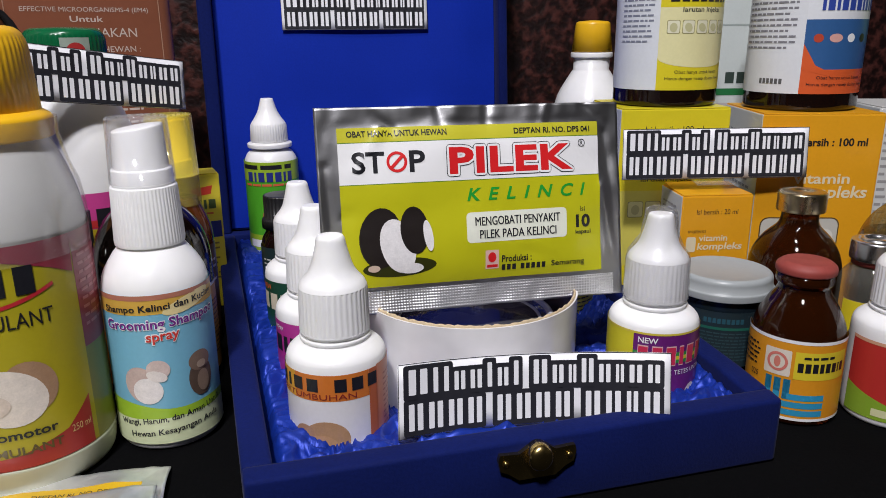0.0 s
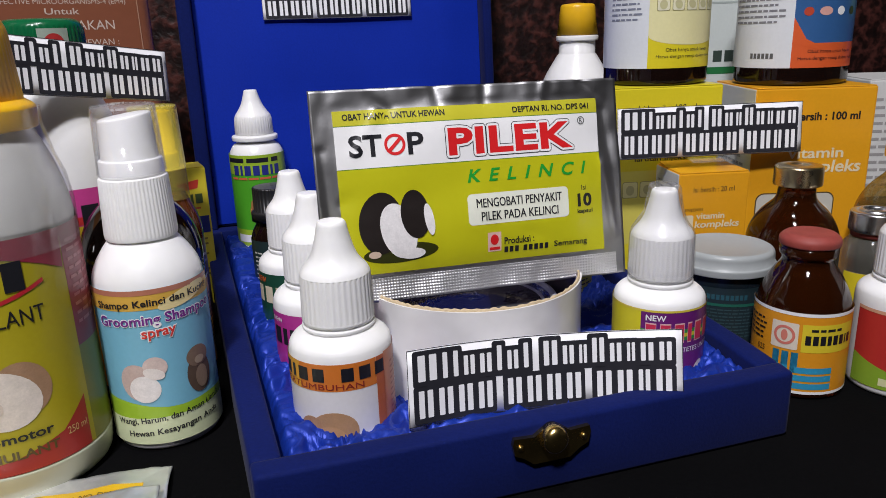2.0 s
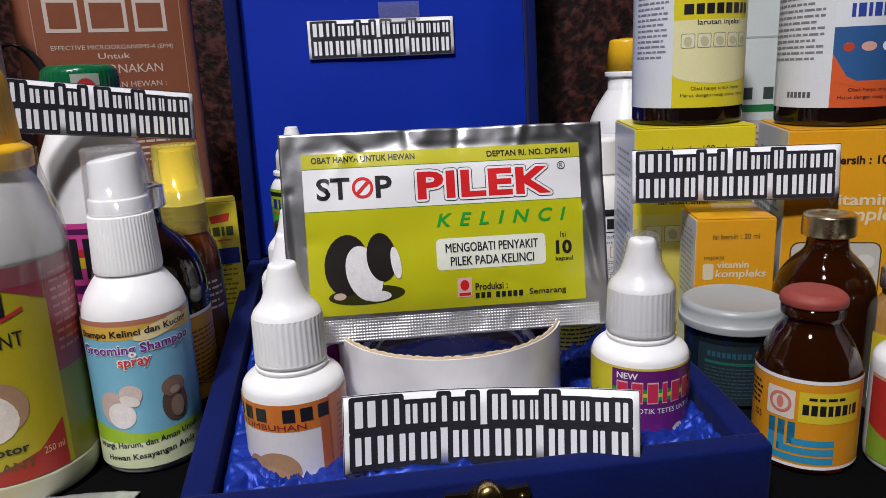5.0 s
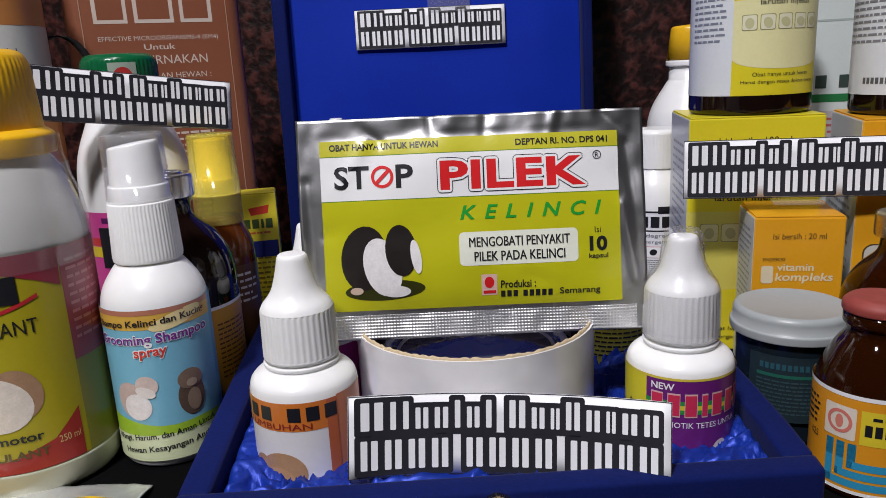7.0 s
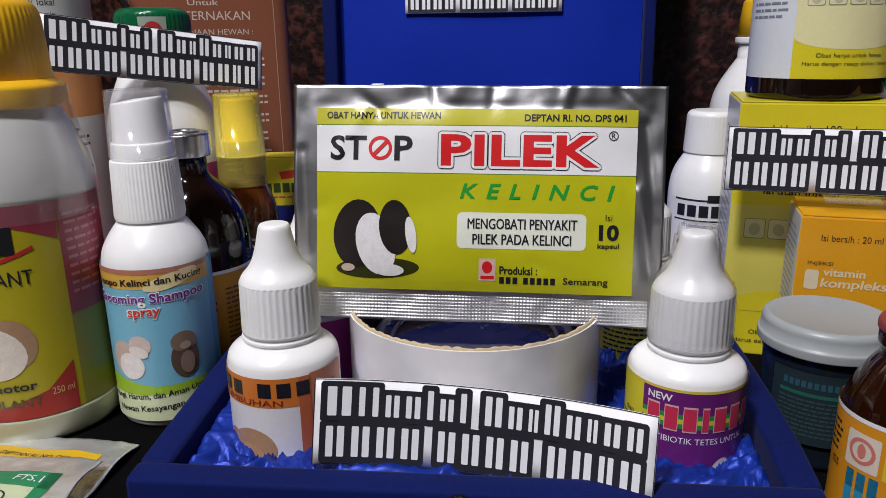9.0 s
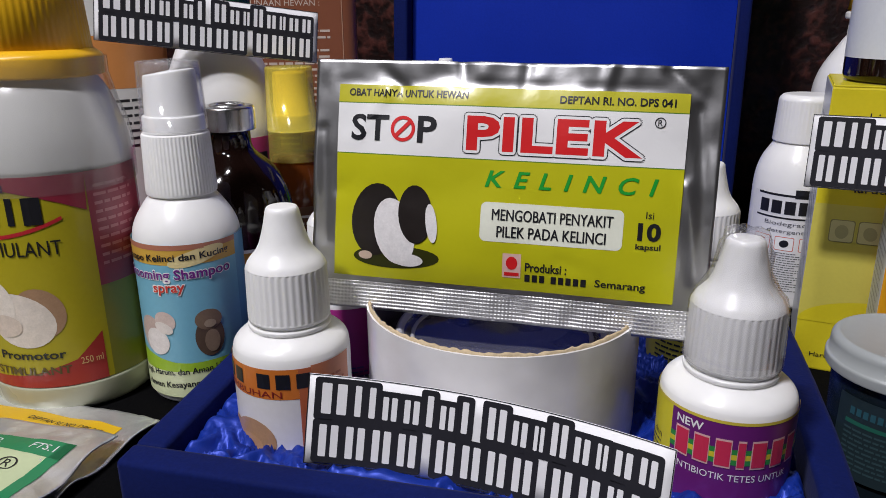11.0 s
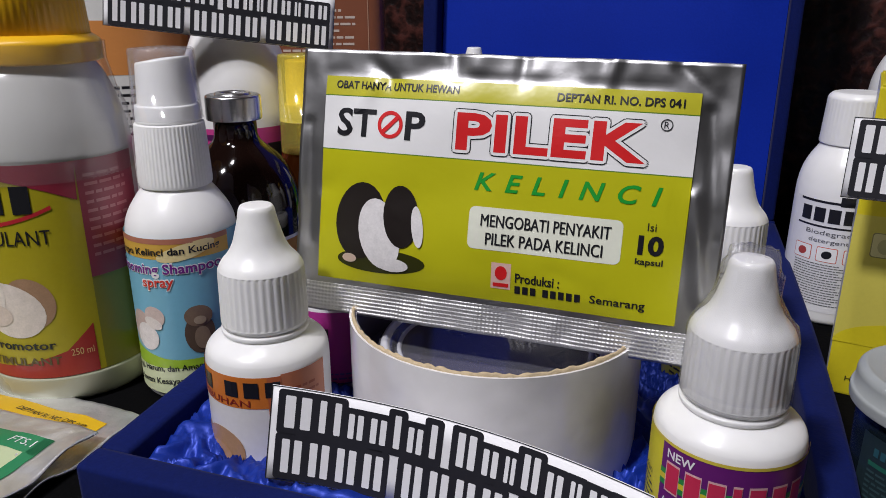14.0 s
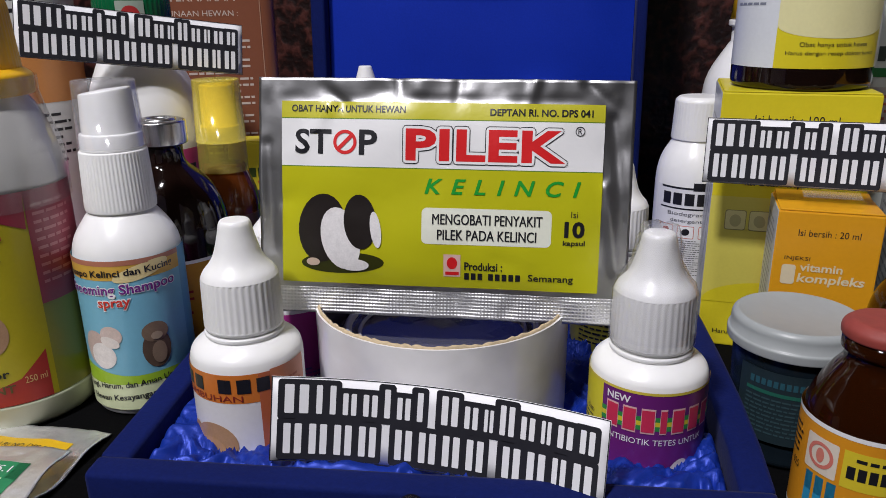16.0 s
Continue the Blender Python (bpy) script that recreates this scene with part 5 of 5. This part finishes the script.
part("pump", lathe(rounded([(0.0085, 0.083), (0.0088, 0.090, 0.0005), (0.0078, 0.0905), (0.0074, 0.1085, 0.001), (0, 0.109)]), 40), mat("yellow_pump_plastic", (0.68, 0.55, 0.015), 0.3, bump=0.05), ys, "bright yellow pump head")
part("overcap", lathe(rounded([(0.0114, 0.0830), (0.0112, 0.0830), (0.0104, 0.1108, 0.0008), (0.0, 0.1115), (0.0, 0.1109), (0.0100, 0.1103, 0.0006), (0.0109, 0.0830), (0.0114, 0.0830)]), 48, close=False), CLEAR_YELLOW, ys, "clear overcap").visible_shadow = False
art = Art(on_cylinder(0.0150), ys)
art.rect(-0.022, 0.008, 0.022, 0.050, ink(0.10, 0.04, 0.01), 0)
art.block(-0.014, 0.030, 0.016, 0.046, 3, ink(0.6, 0.55, 0.5), 1, 5)
art.build()

# brown flat bottle of microbe culture
em = thing("flat_brown_bottle", "tall flat brown plastic bottle with white printed lettering", "bottle", (-0.1830, 0.3945, 0.0), 37)
EMW, EMD, EMH = 0.090, 0.046, 0.205
BROWN = mat("brown_plastic", (0.21, 0.072, 0.037), 0.38, grain=0.06, scale=200, bump=0.1, blotch=0.1, blotch_scale=20)
bm = slab(-EMW / 2, 0, 0.0, EMW / 2, EMD, EMH, 0.010, segments=4)
part("bottle_body", bm, BROWN, em, "brown plastic bottle body")
part("cap", lathe(rounded([(0.0150, EMH - 0.002), (0.0170, EMH + 0.004, 0.0006), (0.0170, EMH + 0.022, 0.002), (0, EMH + 0.024)]), 48, (EMH + 0.004, EMH + 0.022, 40, 0.0005)), BROWN, em).matrix_local = pose(0, EMD / 2, 0)
art = Art(on_plane((0, 0, 0), (1, 0, 0), (0, 0, 1)), em, (0.1, 0.1))
CREAM = ink(0.55, 0.46, 0.40)
for k in ((-0.037, 0.010, -0.0365, 0.190), (0.0365, 0.010, 0.037, 0.190), (-0.037, 0.1895, 0.037, 0.190)):
    art.rect(*k, ink(0.38, 0.22, 0.15), 0, "print")
art.bars(-0.031, 0.166, 0.029, 0.183, [1, 1.2, 1], CREAM, 0, 0.2)
art.bars(-0.029, 0.168, 0.027, 0.181, [0.8, 1.0, 0.8], BROWN, 1, 0.45)
art.words("EFFECTIVE MICROORGANISMS-4 (EM4)", -0.030, 0.1565, 0.031, 0.1595, CREAM, 0)
art.words("Untuk", -0.008, 0.1522, 0.008, 0.1552, CREAM, 0, bold=0.01)
art.words("PETERNAKAN", -0.017, 0.1447, 0.024, 0.1492, CREAM, 0)
art.words("PENGGUNAAN HEWAN :", -0.026, 0.1370, 0.025, 0.1400, CREAM, 0)
art.block(-0.030, 0.060, 0.030, 0.128, 14, CREAM, 0, 5)
art.build()

# white and orange probiotic bottle behind the tonic bottle
pb = thing("probiotic_bottle", "white bottle with orange bands on its label at the back", "bottle", (-0.2325, 0.3240, 0.0), 52)
part("bottle_body", lathe(rounded([(0, 0), (0.0300, 0, 0.003), (0.0300, 0.185, 0.010), (0.0200, 0.205, 0.005), (0.0150, 0.210)]), 56), HDPE, pb)
part("cap", lathe(rounded([(0.0150, 0.207), (0.0175, 0.208, 0.0005), (0.0170, 0.228, 0.002), (0, 0.229)]), 48), CAP, pb)
art = Art(on_cylinder(0.0300), pb)
art.rect(-0.055, 0.030, 0.055, 0.180, ink(0.62, 0.62, 0.60), 0)
art.rect(-0.055, 0.163, 0.055, 0.180, ink(0.50, 0.20, 0.06), 1)
art.rect(-0.055, 0.100, 0.055, 0.124, ink(0.55, 0.22, 0.06), 1)
art.words("Probiotik lokal", -0.012, 0.1500, 0.012, 0.1530, BLACK, 1)
art.words("Indonesia", -0.004, 0.1450, 0.012, 0.1475, BLACK, 1)
art.line(-0.018, 0.1400, 0.014, 0.1418, BLACK, 1, 4)
art.rect(0.006, 0.1340, 0.022, 0.1348, BLACK, 1, "print")
art.block(-0.020, 0.070, 0.020, 0.095, 5, BLACK, 1, 4)
art.build()
strap = thing("black_strap", "thin curved black plastic handle behind the bottles", "strap", (-0.2130, 0.3540, 0.130), 40)
cu = [Vector((0.016 * math.cos(a), 0, 0.030 * math.sin(a))) for a in [radians(20 + 14 * k) for k in range(10)]]
bm = bmesh.new()
prev = None
for k, p in enumerate(cu):
    q = [bm.verts.new(p + Vector((dx, dy, 0))) for dx, dy in ((-0.002, -0.002), (0.002, -0.002), (0.002, 0.002), (-0.002, 0.002))]
    if prev:
        for i in range(4):
            bm.faces.new((prev[i - 1], prev[i], q[i], q[i - 1]))
    else:
        bm.faces.new(q[::-1])
    prev = q
bm.faces.new(prev)
part("loop", bm, BLACK_CAP, strap)

# dark bottle with a bright label at the outer edge
lb = thing("dark_bottle", "dark bottle with blue, red and yellow label", "bottle", (-0.2290, 0.2670, 0.0), 55)
part("bottle_body", lathe(rounded([(0, 0), (0.0240, 0, 0.003), (0.0240, 0.062, 0.008), (0.0120, 0.080, 0.004), (0.0110, 0.086)]), 48), DARK_AMBER, lb)
part("cap", lathe(rounded([(0.0110, 0.084), (0.0125, 0.085), (0.0125, 0.096, 0.001), (0, 0.097)]), 40), BLACK_CAP, lb)
art = Art(on_cylinder(0.0240), lb)
art.rect(-0.040, 0.008, 0.040, 0.056, ink(0.02, 0.10, 0.12), 0)
art.rect(-0.040, 0.008, 0.040, 0.015, ink(0.55, 0.45, 0.03), 1)
art.rect(-0.040, 0.048, 0.040, 0.053, ink(0.6, 0.5, 0.03), 1)
art.bars(-0.020, 0.034, 0.022, 0.046, [1, 1, 1, 1], ink(0.55, 0.04, 0.03), 2, 0.4)
art.block(-0.018, 0.018, 0.020, 0.031, 3, ink(0.5, 0.5, 0.2), 2, 3)
art.build()


# ---- cartons ----
def carton(label, loc, rz, w, d, h, material, side, group="cartons", open_top=False):
    """A folded card carton, front on -y; the side panels have their own colour."""
    ob = thing("carton", label, "carton", loc, rz, group)
    bm = slab(0, 0, 0, w, d, h, 0.0007)
    for f in bm.faces:
        if abs(f.normal.x) > 0.7:
            f.material_index = 1
    part("box_body", bm, [material, side], ob, smooth=False)
    part("top_flap", slab(0.0006, 0.0002, h, w - 0.0006, d - 0.001, h + 0.0006, 0.0002), material, ob, smooth=False)
    return ob, Art(on_plane((0, 0, 0), (1, 0, 0), (0, 0, 1)), ob, (0.2, 0.2)), Art(on_plane((0, d, 0), (0, -1, 0), (0, 0, 1)), ob, (0.2, 0.2))


LEMON, MANGO, SIDEW = ink(0.66, 0.56, 0.02), ink(0.72, 0.33, 0.012), ink(0.62, 0.64, 0.64)
MX = (0.0890, 0.3710)
ob, art, left = carton("lemon-yellow medicine carton with a vial standing on it", (*MX, 0.0), 4, 0.0565, 0.0550, 0.1075, LEMON, SIDEW)
art.words("Isi bersih : 100 ml", 0.013, 0.0955, 0.043, 0.0990, BLACK, 0)
art.bars(0.006, 0.078, 0.050, 0.085, [1] * 7, BLACK, 0, 0.3)
art.words("larutan injeksi", 0.012, 0.0700, 0.040, 0.0735, BLACK, 0, bold=0.01)
PALE, PALE_CARD = ink(0.72, 0.68, 0.36), ink(0.62, 0.55, 0.10)
art.rect(0.0, 0.020, 0.0565, 0.066, PALE_CARD, 0)
for k in range(5):
    art.round_rect(0.006 + 0.0092 * k, 0.0520, 0.0142 + 0.0092 * k, 0.0605, 0.001, ink(0.28, 0.26, 0.10), 1)
    art.round_rect(0.0063 + 0.0092 * k, 0.0523, 0.0139 + 0.0092 * k, 0.0602, 0.001, ink(0.66, 0.62, 0.30), 2)
    art.oval(0.0101 + 0.0092 * k, 0.0560, 0.0022, 0.0026, ink(0.45, 0.42, 0.20), 3, "print", 20 * k)
art.oval(0.0282, 0.0200, 0.0282, 0.010, LEMON, 1, "print", start=0, end=180)
art.words("Obat hanya untuk hewan", 0.012, 0.0090, 0.046, 0.0115, BLACK, 2)
art.words("Harus dengan resep dokter hewan", 0.006, 0.0050, 0.051, 0.0075, BLACK, 2)
left.block(0.010, 0.020, 0.048, 0.095, 14, ink(0.25, 0.26, 0.28), 0, 5)
art.build()
left.build()
ob, art, left = carton("orange vitamin carton with a vial standing on it", (0.1545, 0.3580, 0.0), -3, 0.0580, 0.0580, 0.1060, MANGO, SIDEW)
art.words("Isi bersih : 100 ml", 0.014, 0.0905, 0.051, 0.0945, BLACK, 0, bold=0.03)
art.words("vitamin", 0.018, 0.0720, 0.045, 0.0770, ink(0.72, 0.62, 0.42), 0, bold=0.02)
art.words("kompleks", 0.018, 0.0630, 0.054, 0.0710, ink(0.72, 0.62, 0.42), 0, bold=0.02, slant=0.1)
art.round_rect(0.004, 0.020, 0.043, 0.055, 0.004, ink(0.08, 0.05, 0.02), 0)
art.round_rect(0.0046, 0.0206, 0.0424, 0.0544, 0.0036, ink(0.52, 0.50, 0.44), 1)
for k in range(4):
    art.oval(0.011 + 0.0085 * k, 0.046, 0.0032, 0.0040, ink(0.66, 0.64, 0.58), 2, "print", 25 * k)
left.block(0.008, 0.020, 0.050, 0.095, 14, ink(0.25, 0.26, 0.28), 0, 9)
art.build()
left.build()
ob, art, left = carton("small open orange vitamin carton", (0.1125, 0.3390, 0.0), 3, 0.0345, 0.0290, 0.0700, MANGO, SIDEW)
art.words("Isi bersih : 20 ml", 0.0075, 0.0610, 0.0275, 0.0635, BLACK, 0)
art.words("INJEKSI", 0.0040, 0.0515, 0.0125, 0.0533, BLACK, 0)
art.words("vitamin", 0.0095, 0.0478, 0.0235, 0.0508, ink(0.72, 0.62, 0.42), 0, bold=0.02)
art.round_rect(0.0035, 0.0425, 0.0082, 0.0500, 0.001, ink(0.72, 0.62, 0.42), 0)
art.words("kompleks", 0.0090, 0.0425, 0.0310, 0.0470, ink(0.72, 0.62, 0.42), 0, bold=0.02, slant=0.1)
left.block(0.004, 0.030, 0.025, 0.064, 9, ink(0.3, 0.3, 0.32), 0, 3)
art.build()
left.build()
flap = part("flap", slab(0.001, -0.001, 0, 0.0335, 0.0260, 0.0006), MANGO, ob, "lifted orange top flap", smooth=False)
flap.matrix_local = pose(0, 0.0285, 0.0712, 7, 0, 0) @ pose(0, -0.0270, 0)
part("tape_film", slab(0.008, -0.0005, 0, 0.027, 0.014, 0.0004), WRAP, ob, smooth=False).matrix_local = pose(0, 0.004, 0.0745, 7, 0, 0)

ob, art, left = carton("white and green disinfectant carton at the back", (0.1480, 0.4480, 0.0), 2, 0.0640, 0.0400, 0.1900, ink(0.55, 0.60, 0.58), SIDEW)
art.rect(0, 0.1080, 0.0640, 0.1120, ink(0.02, 0.16, 0.05), 0, "print")
art.bars(0.004, 0.1150, 0.055, 0.1215, [0.6, 1, -0.5, 1, 1, 1, 1, 1, 1], ink(0.04, 0.06, 0.05), 0, 0.3)
art.rect(0, 0.1480, 0.0640, 0.1490, ink(0.35, 0.40, 0.38), 0, "print")
art.rect(0, 0.060, 0.0640, 0.1035, ink(0.45, 0.42, 0.42), 0, "print")
art.block(0.004, 0.080, 0.060, 0.1000, 4, ink(0.40, 0.10, 0.10), 1, 4)
art.build()
left.build()
ob, art, left = carton("white medicine carton with grey small print at the edge", (0.2205, 0.3750, 0.0), -6, 0.0800, 0.0500, 0.1070, ink(0.58, 0.58, 0.56), SIDEW)
art.block(0.004, 0.050, 0.050, 0.098, 8, ink(0.30, 0.29, 0.28), 0, 8)
art.build()
left.build()
ob, art, left = carton("small yellow carton with a blue band behind the spray bottles", (-0.1500, 0.3720, 0.0), 25, 0.0330, 0.0180, 0.0745, ink(0.60, 0.50, 0.03), ink(0.15, 0.11, 0.05))
art.bars(0.010, 0.0560, 0.030, 0.0610, [1, 1, 1, 0.4, 1], ink(0.05, 0.08, 0.02), 0, 0.3)
art.line(0.014, 0.0530, 0.030, 0.0540, ink(0.5, 0.1, 0.03), 0, 3)
art.rect(0.012, 0.0400, 0.0320, 0.0490, ink(0.015, 0.02, 0.14), 0, "print")
art.poly([(0.018, 0.067), (0.029, 0.0685), (0.028, 0.0640), (0.019, 0.0630)], ink(0.5, 0.04, 0.02), 0, "print")
art.block(0.013, 0.015, 0.030, 0.040, 6, ink(0.2, 0.15, 0.02), 0, 3)
art.build()
left.build()


# vials standing on the cartons
def label_vial(label, loc, rz, r, h, bottom):
    ob = vial(label, loc, rz, r, h, 0.0150, 0.010, h * 0.70, DARK_AMBER, SILVER)
    return ob, Art(on_cylinder(r), ob)


ob, art = label_vial("tall amber vial with yellow label on a carton", (0.1172, 0.3985, 0.1082), 2, 0.0264, 0.095, 0)
MR = 0.0264
art.rect(-0.060, 0.0085, -0.0125, 0.066, ink(0.66, 0.69, 0.72), 0)
art.rect(-0.0125, 0.0085, 0.0310, 0.066, LEMON, 0)
art.rect(0.0310, 0.0085, 0.050, 0.066, ink(0.62, 0.64, 0.62), 0)
art.rect(-0.0125, 0.0240, 0.0310, 0.0480, PALE, 1)
art.oval(0.0092, 0.0240, 0.0215, 0.0045, PALE, 1, "label", start=180, end=360)
art.words("Isi bersih : 100 ml", -0.004, 0.0600, 0.022, 0.0625, BLACK, 2)
art.bars(-0.008, 0.0505, 0.0262, 0.0550, [1.2, 1, 1, 1, 1, 1, 0.6, 0.8], BLACK, 2, 0.3)
art.words("larutan injeksi", -0.0020, 0.0450, 0.0200, 0.0480, BLACK, 2, bold=0.012)
for k in range(5):
    u = -0.0090 + 0.0072 * k
    art.round_rect(u, 0.0355, u + 0.0062, 0.0420, 0.0008, ink(0.30, 0.28, 0.10), 2)
    art.round_rect(u + 0.0003, 0.0358, u + 0.0059, 0.0417, 0.0008, ink(0.70, 0.68, 0.50), 3)
    art.oval(u + 0.0031, 0.0385, 0.0018, 0.0022, ink(0.50, 0.48, 0.26), 4, "print", 25 * k)
art.words("Obat hanya untuk hewan", -0.0040, 0.0160, 0.0220, 0.0182, BLACK, 2)
art.words("Harus dengan resep dokter hewan", -0.0085, 0.0130, 0.0265, 0.0150, BLACK, 2)
art.block(-0.034, 0.030, -0.0150, 0.062, 9, ink(0.2, 0.22, 0.28), 2, 4)
art.build()
ob, art = label_vial("tall amber vial with white and orange label on carton", (0.1840, 0.3870, 0.1067), -22, 0.0270, 0.095, 0)
art.rect(-0.060, 0.0085, -0.0020, 0.066, ink(0.66, 0.68, 0.70), 0)
art.rect(-0.0020, 0.0085, 0.0400, 0.066, ink(0.68, 0.70, 0.72), 0)
art.rect(-0.0020, 0.0085, 0.0400, 0.0200, ink(0.62, 0.10, 0.025), 1)
art.rect(-0.0020, 0.0200, 0.0400, 0.0430, ink(0.03, 0.10, 0.26), 1)
art.poly([(-0.0020, 0.0200), (-0.0020, 0.0320), (0.004, 0.0220), (0.014, 0.0170), (0.014, 0.0160)], ink(0.62, 0.10, 0.025), 2)
art.bars(0.004, 0.0470, 0.0360, 0.0525, [0.5, 1, 0.5, 1, 1, 1, 0.5, 0.7, 0.5, 1], ink(0.03, 0.06, 0.30), 2, 0.3)
for k in range(4):
    art.oval(0.0040 + 0.008 * k, 0.0345, 0.0022 + 0.001 * (k == 1), 0.0020, (ink(0.45, 0.06, 0.03), ink(0.65, 0.35, 0.30), WHITE, BLACK)[k], 2, "print")
art.words("Obat hanya untuk hewan", 0.0050, 0.0150, 0.0300, 0.0170, BLACK, 3)
art.words("Harus dengan resep dokter hewan", 0.0010, 0.0118, 0.0350, 0.0138, BLACK, 3)
art.block(-0.036, 0.028, -0.0060, 0.062, 9, ink(0.2, 0.2, 0.22), 2, 4)
art.bars(-0.022, 0.0130, -0.010, 0.0155, [1] * 6, ink(0.1, 0.1, 0.1), 2, 0.4)
art.build()
eb = thing("dark_bottle", "dark bottle with green and purple label on a carton", "bottle", (0.2755, 0.3960, 0.1085), 0)
part("bottle_body", lathe(rounded([(0, 0), (0.0220, 0, 0.003), (0.0220, 0.070, 0.008), (0.0110, 0.085, 0.004), (0.0110, 0.092)]), 48), DARK_AMBER, eb)
part("cap", lathe(rounded([(0.0110, 0.090), (0.0125, 0.091), (0.0125, 0.104, 0.001), (0, 0.105)]), 40), BLACK_CAP, eb)
art = Art(on_cylinder(0.0220), eb)
art.rect(-0.040, 0.008, 0.040, 0.060, ink(0.06, 0.03, 0.16), 0)
art.rect(-0.040, 0.030, 0.040, 0.060, ink(0.20, 0.34, 0.03), 1)
art.build()


# ---- flat sachets on the table ----
def flat_sachet(label, loc, rz, rx, ry, w, h, seed):
    ob = thing("flat_sachet", label, "sachet", loc, rz, "sachets on the table", rx, ry)

    def surface(u, v):
        a, b = 2 * u / w, 2 * v / h
        z = 0.0035 * max(0, 1 - (a / 0.86) ** 2) * max(0, 1 - (b / 0.8) ** 2) + 0.0010 * noise.noise(Vector((u * 60 + seed, v * 60, 1))) + 0.0005 * abs(noise.noise(Vector((u * 170 + seed, v * 170, 4))))
        z += 0.0012 * max(abs(a) - 0.86, 0) / 0.14 * math.sin(v * 220 + seed)
        return Vector((u, v, z + 0.0018)), Vector((0, 0, 1))
    part("foil", sheet(lambda u, v: surface(u - w / 2, v - h / 2), w, h, 90, 70, 0.0006), FOIL_FLAT, ob, "crinkled silver foil")
    return ob, Art(surface, ob, (0.003, 0.003), 0.00015)


SW, SH = 0.100, 0.070
ob, art = flat_sachet("silver foil sachet with yellow print lying on the table", (-0.1365, 0.1780, 0.0005), 13, 0, 0, SW, SH, 3)
art.rect(-0.044, -0.026, 0.042, 0.026, ink(0.70, 0.66, 0.55), 0)
art.rect(-0.044, 0.0110, 0.042, 0.026, ink(0.68, 0.42, 0.015), 1)
for k in range(3):
    art.rect(-0.044, 0.0125 + 0.0017 * k, 0.036, 0.0130 + 0.0017 * k, ink(0.72, 0.60, 0.25), 2, "print")
art.words("DEPTAN RI. NO. DPS 040", 0.010, 0.0195, 0.038, 0.0220, BLACK, 3)
art.line(-0.040, 0.0195, -0.008, 0.0220, BLACK, 3, 3)
art.block(-0.040, -0.010, 0.036, 0.010, 3, ink(0.5, 0.05, 0.03), 2, 3, 0.3)
art.build()
ob, art = flat_sachet("silver foil sachet with green print lying on another sachet", (-0.1315, 0.1575, 0.0052), 16, 0, 0, SW, SH, 9)
art.rect(-0.042, -0.026, 0.0425, 0.026, ink(0.52, 0.60, 0.36), 0)
art.rect(-0.042, 0.0180, 0.0425, 0.026, ink(0.02, 0.22, 0.09), 1)
art.rect(0.0385, -0.026, 0.0425, 0.026, ink(0.02, 0.22, 0.09), 1)
art.words("DEPTAN RI. NO. D.        FTS.1", -0.016, 0.0205, 0.0385, 0.0238, WHITE, 3)
art.rect(-0.040, -0.004, 0.025, 0.0145, ink(0.04, 0.04, 0.03), 2, "print")
art.bars(-0.040, -0.003, 0.024, 0.0135, [1, 1, 1, 1, 1], ink(0.70, 0.58, 0.02), 3, 0.1)
art.ring(0.0300, 0.0120, 0.0024, 0.0029, BLACK, 2)
art.words("R", 0.0288, 0.0104, 0.0312, 0.0136, BLACK, 2)
art.build()
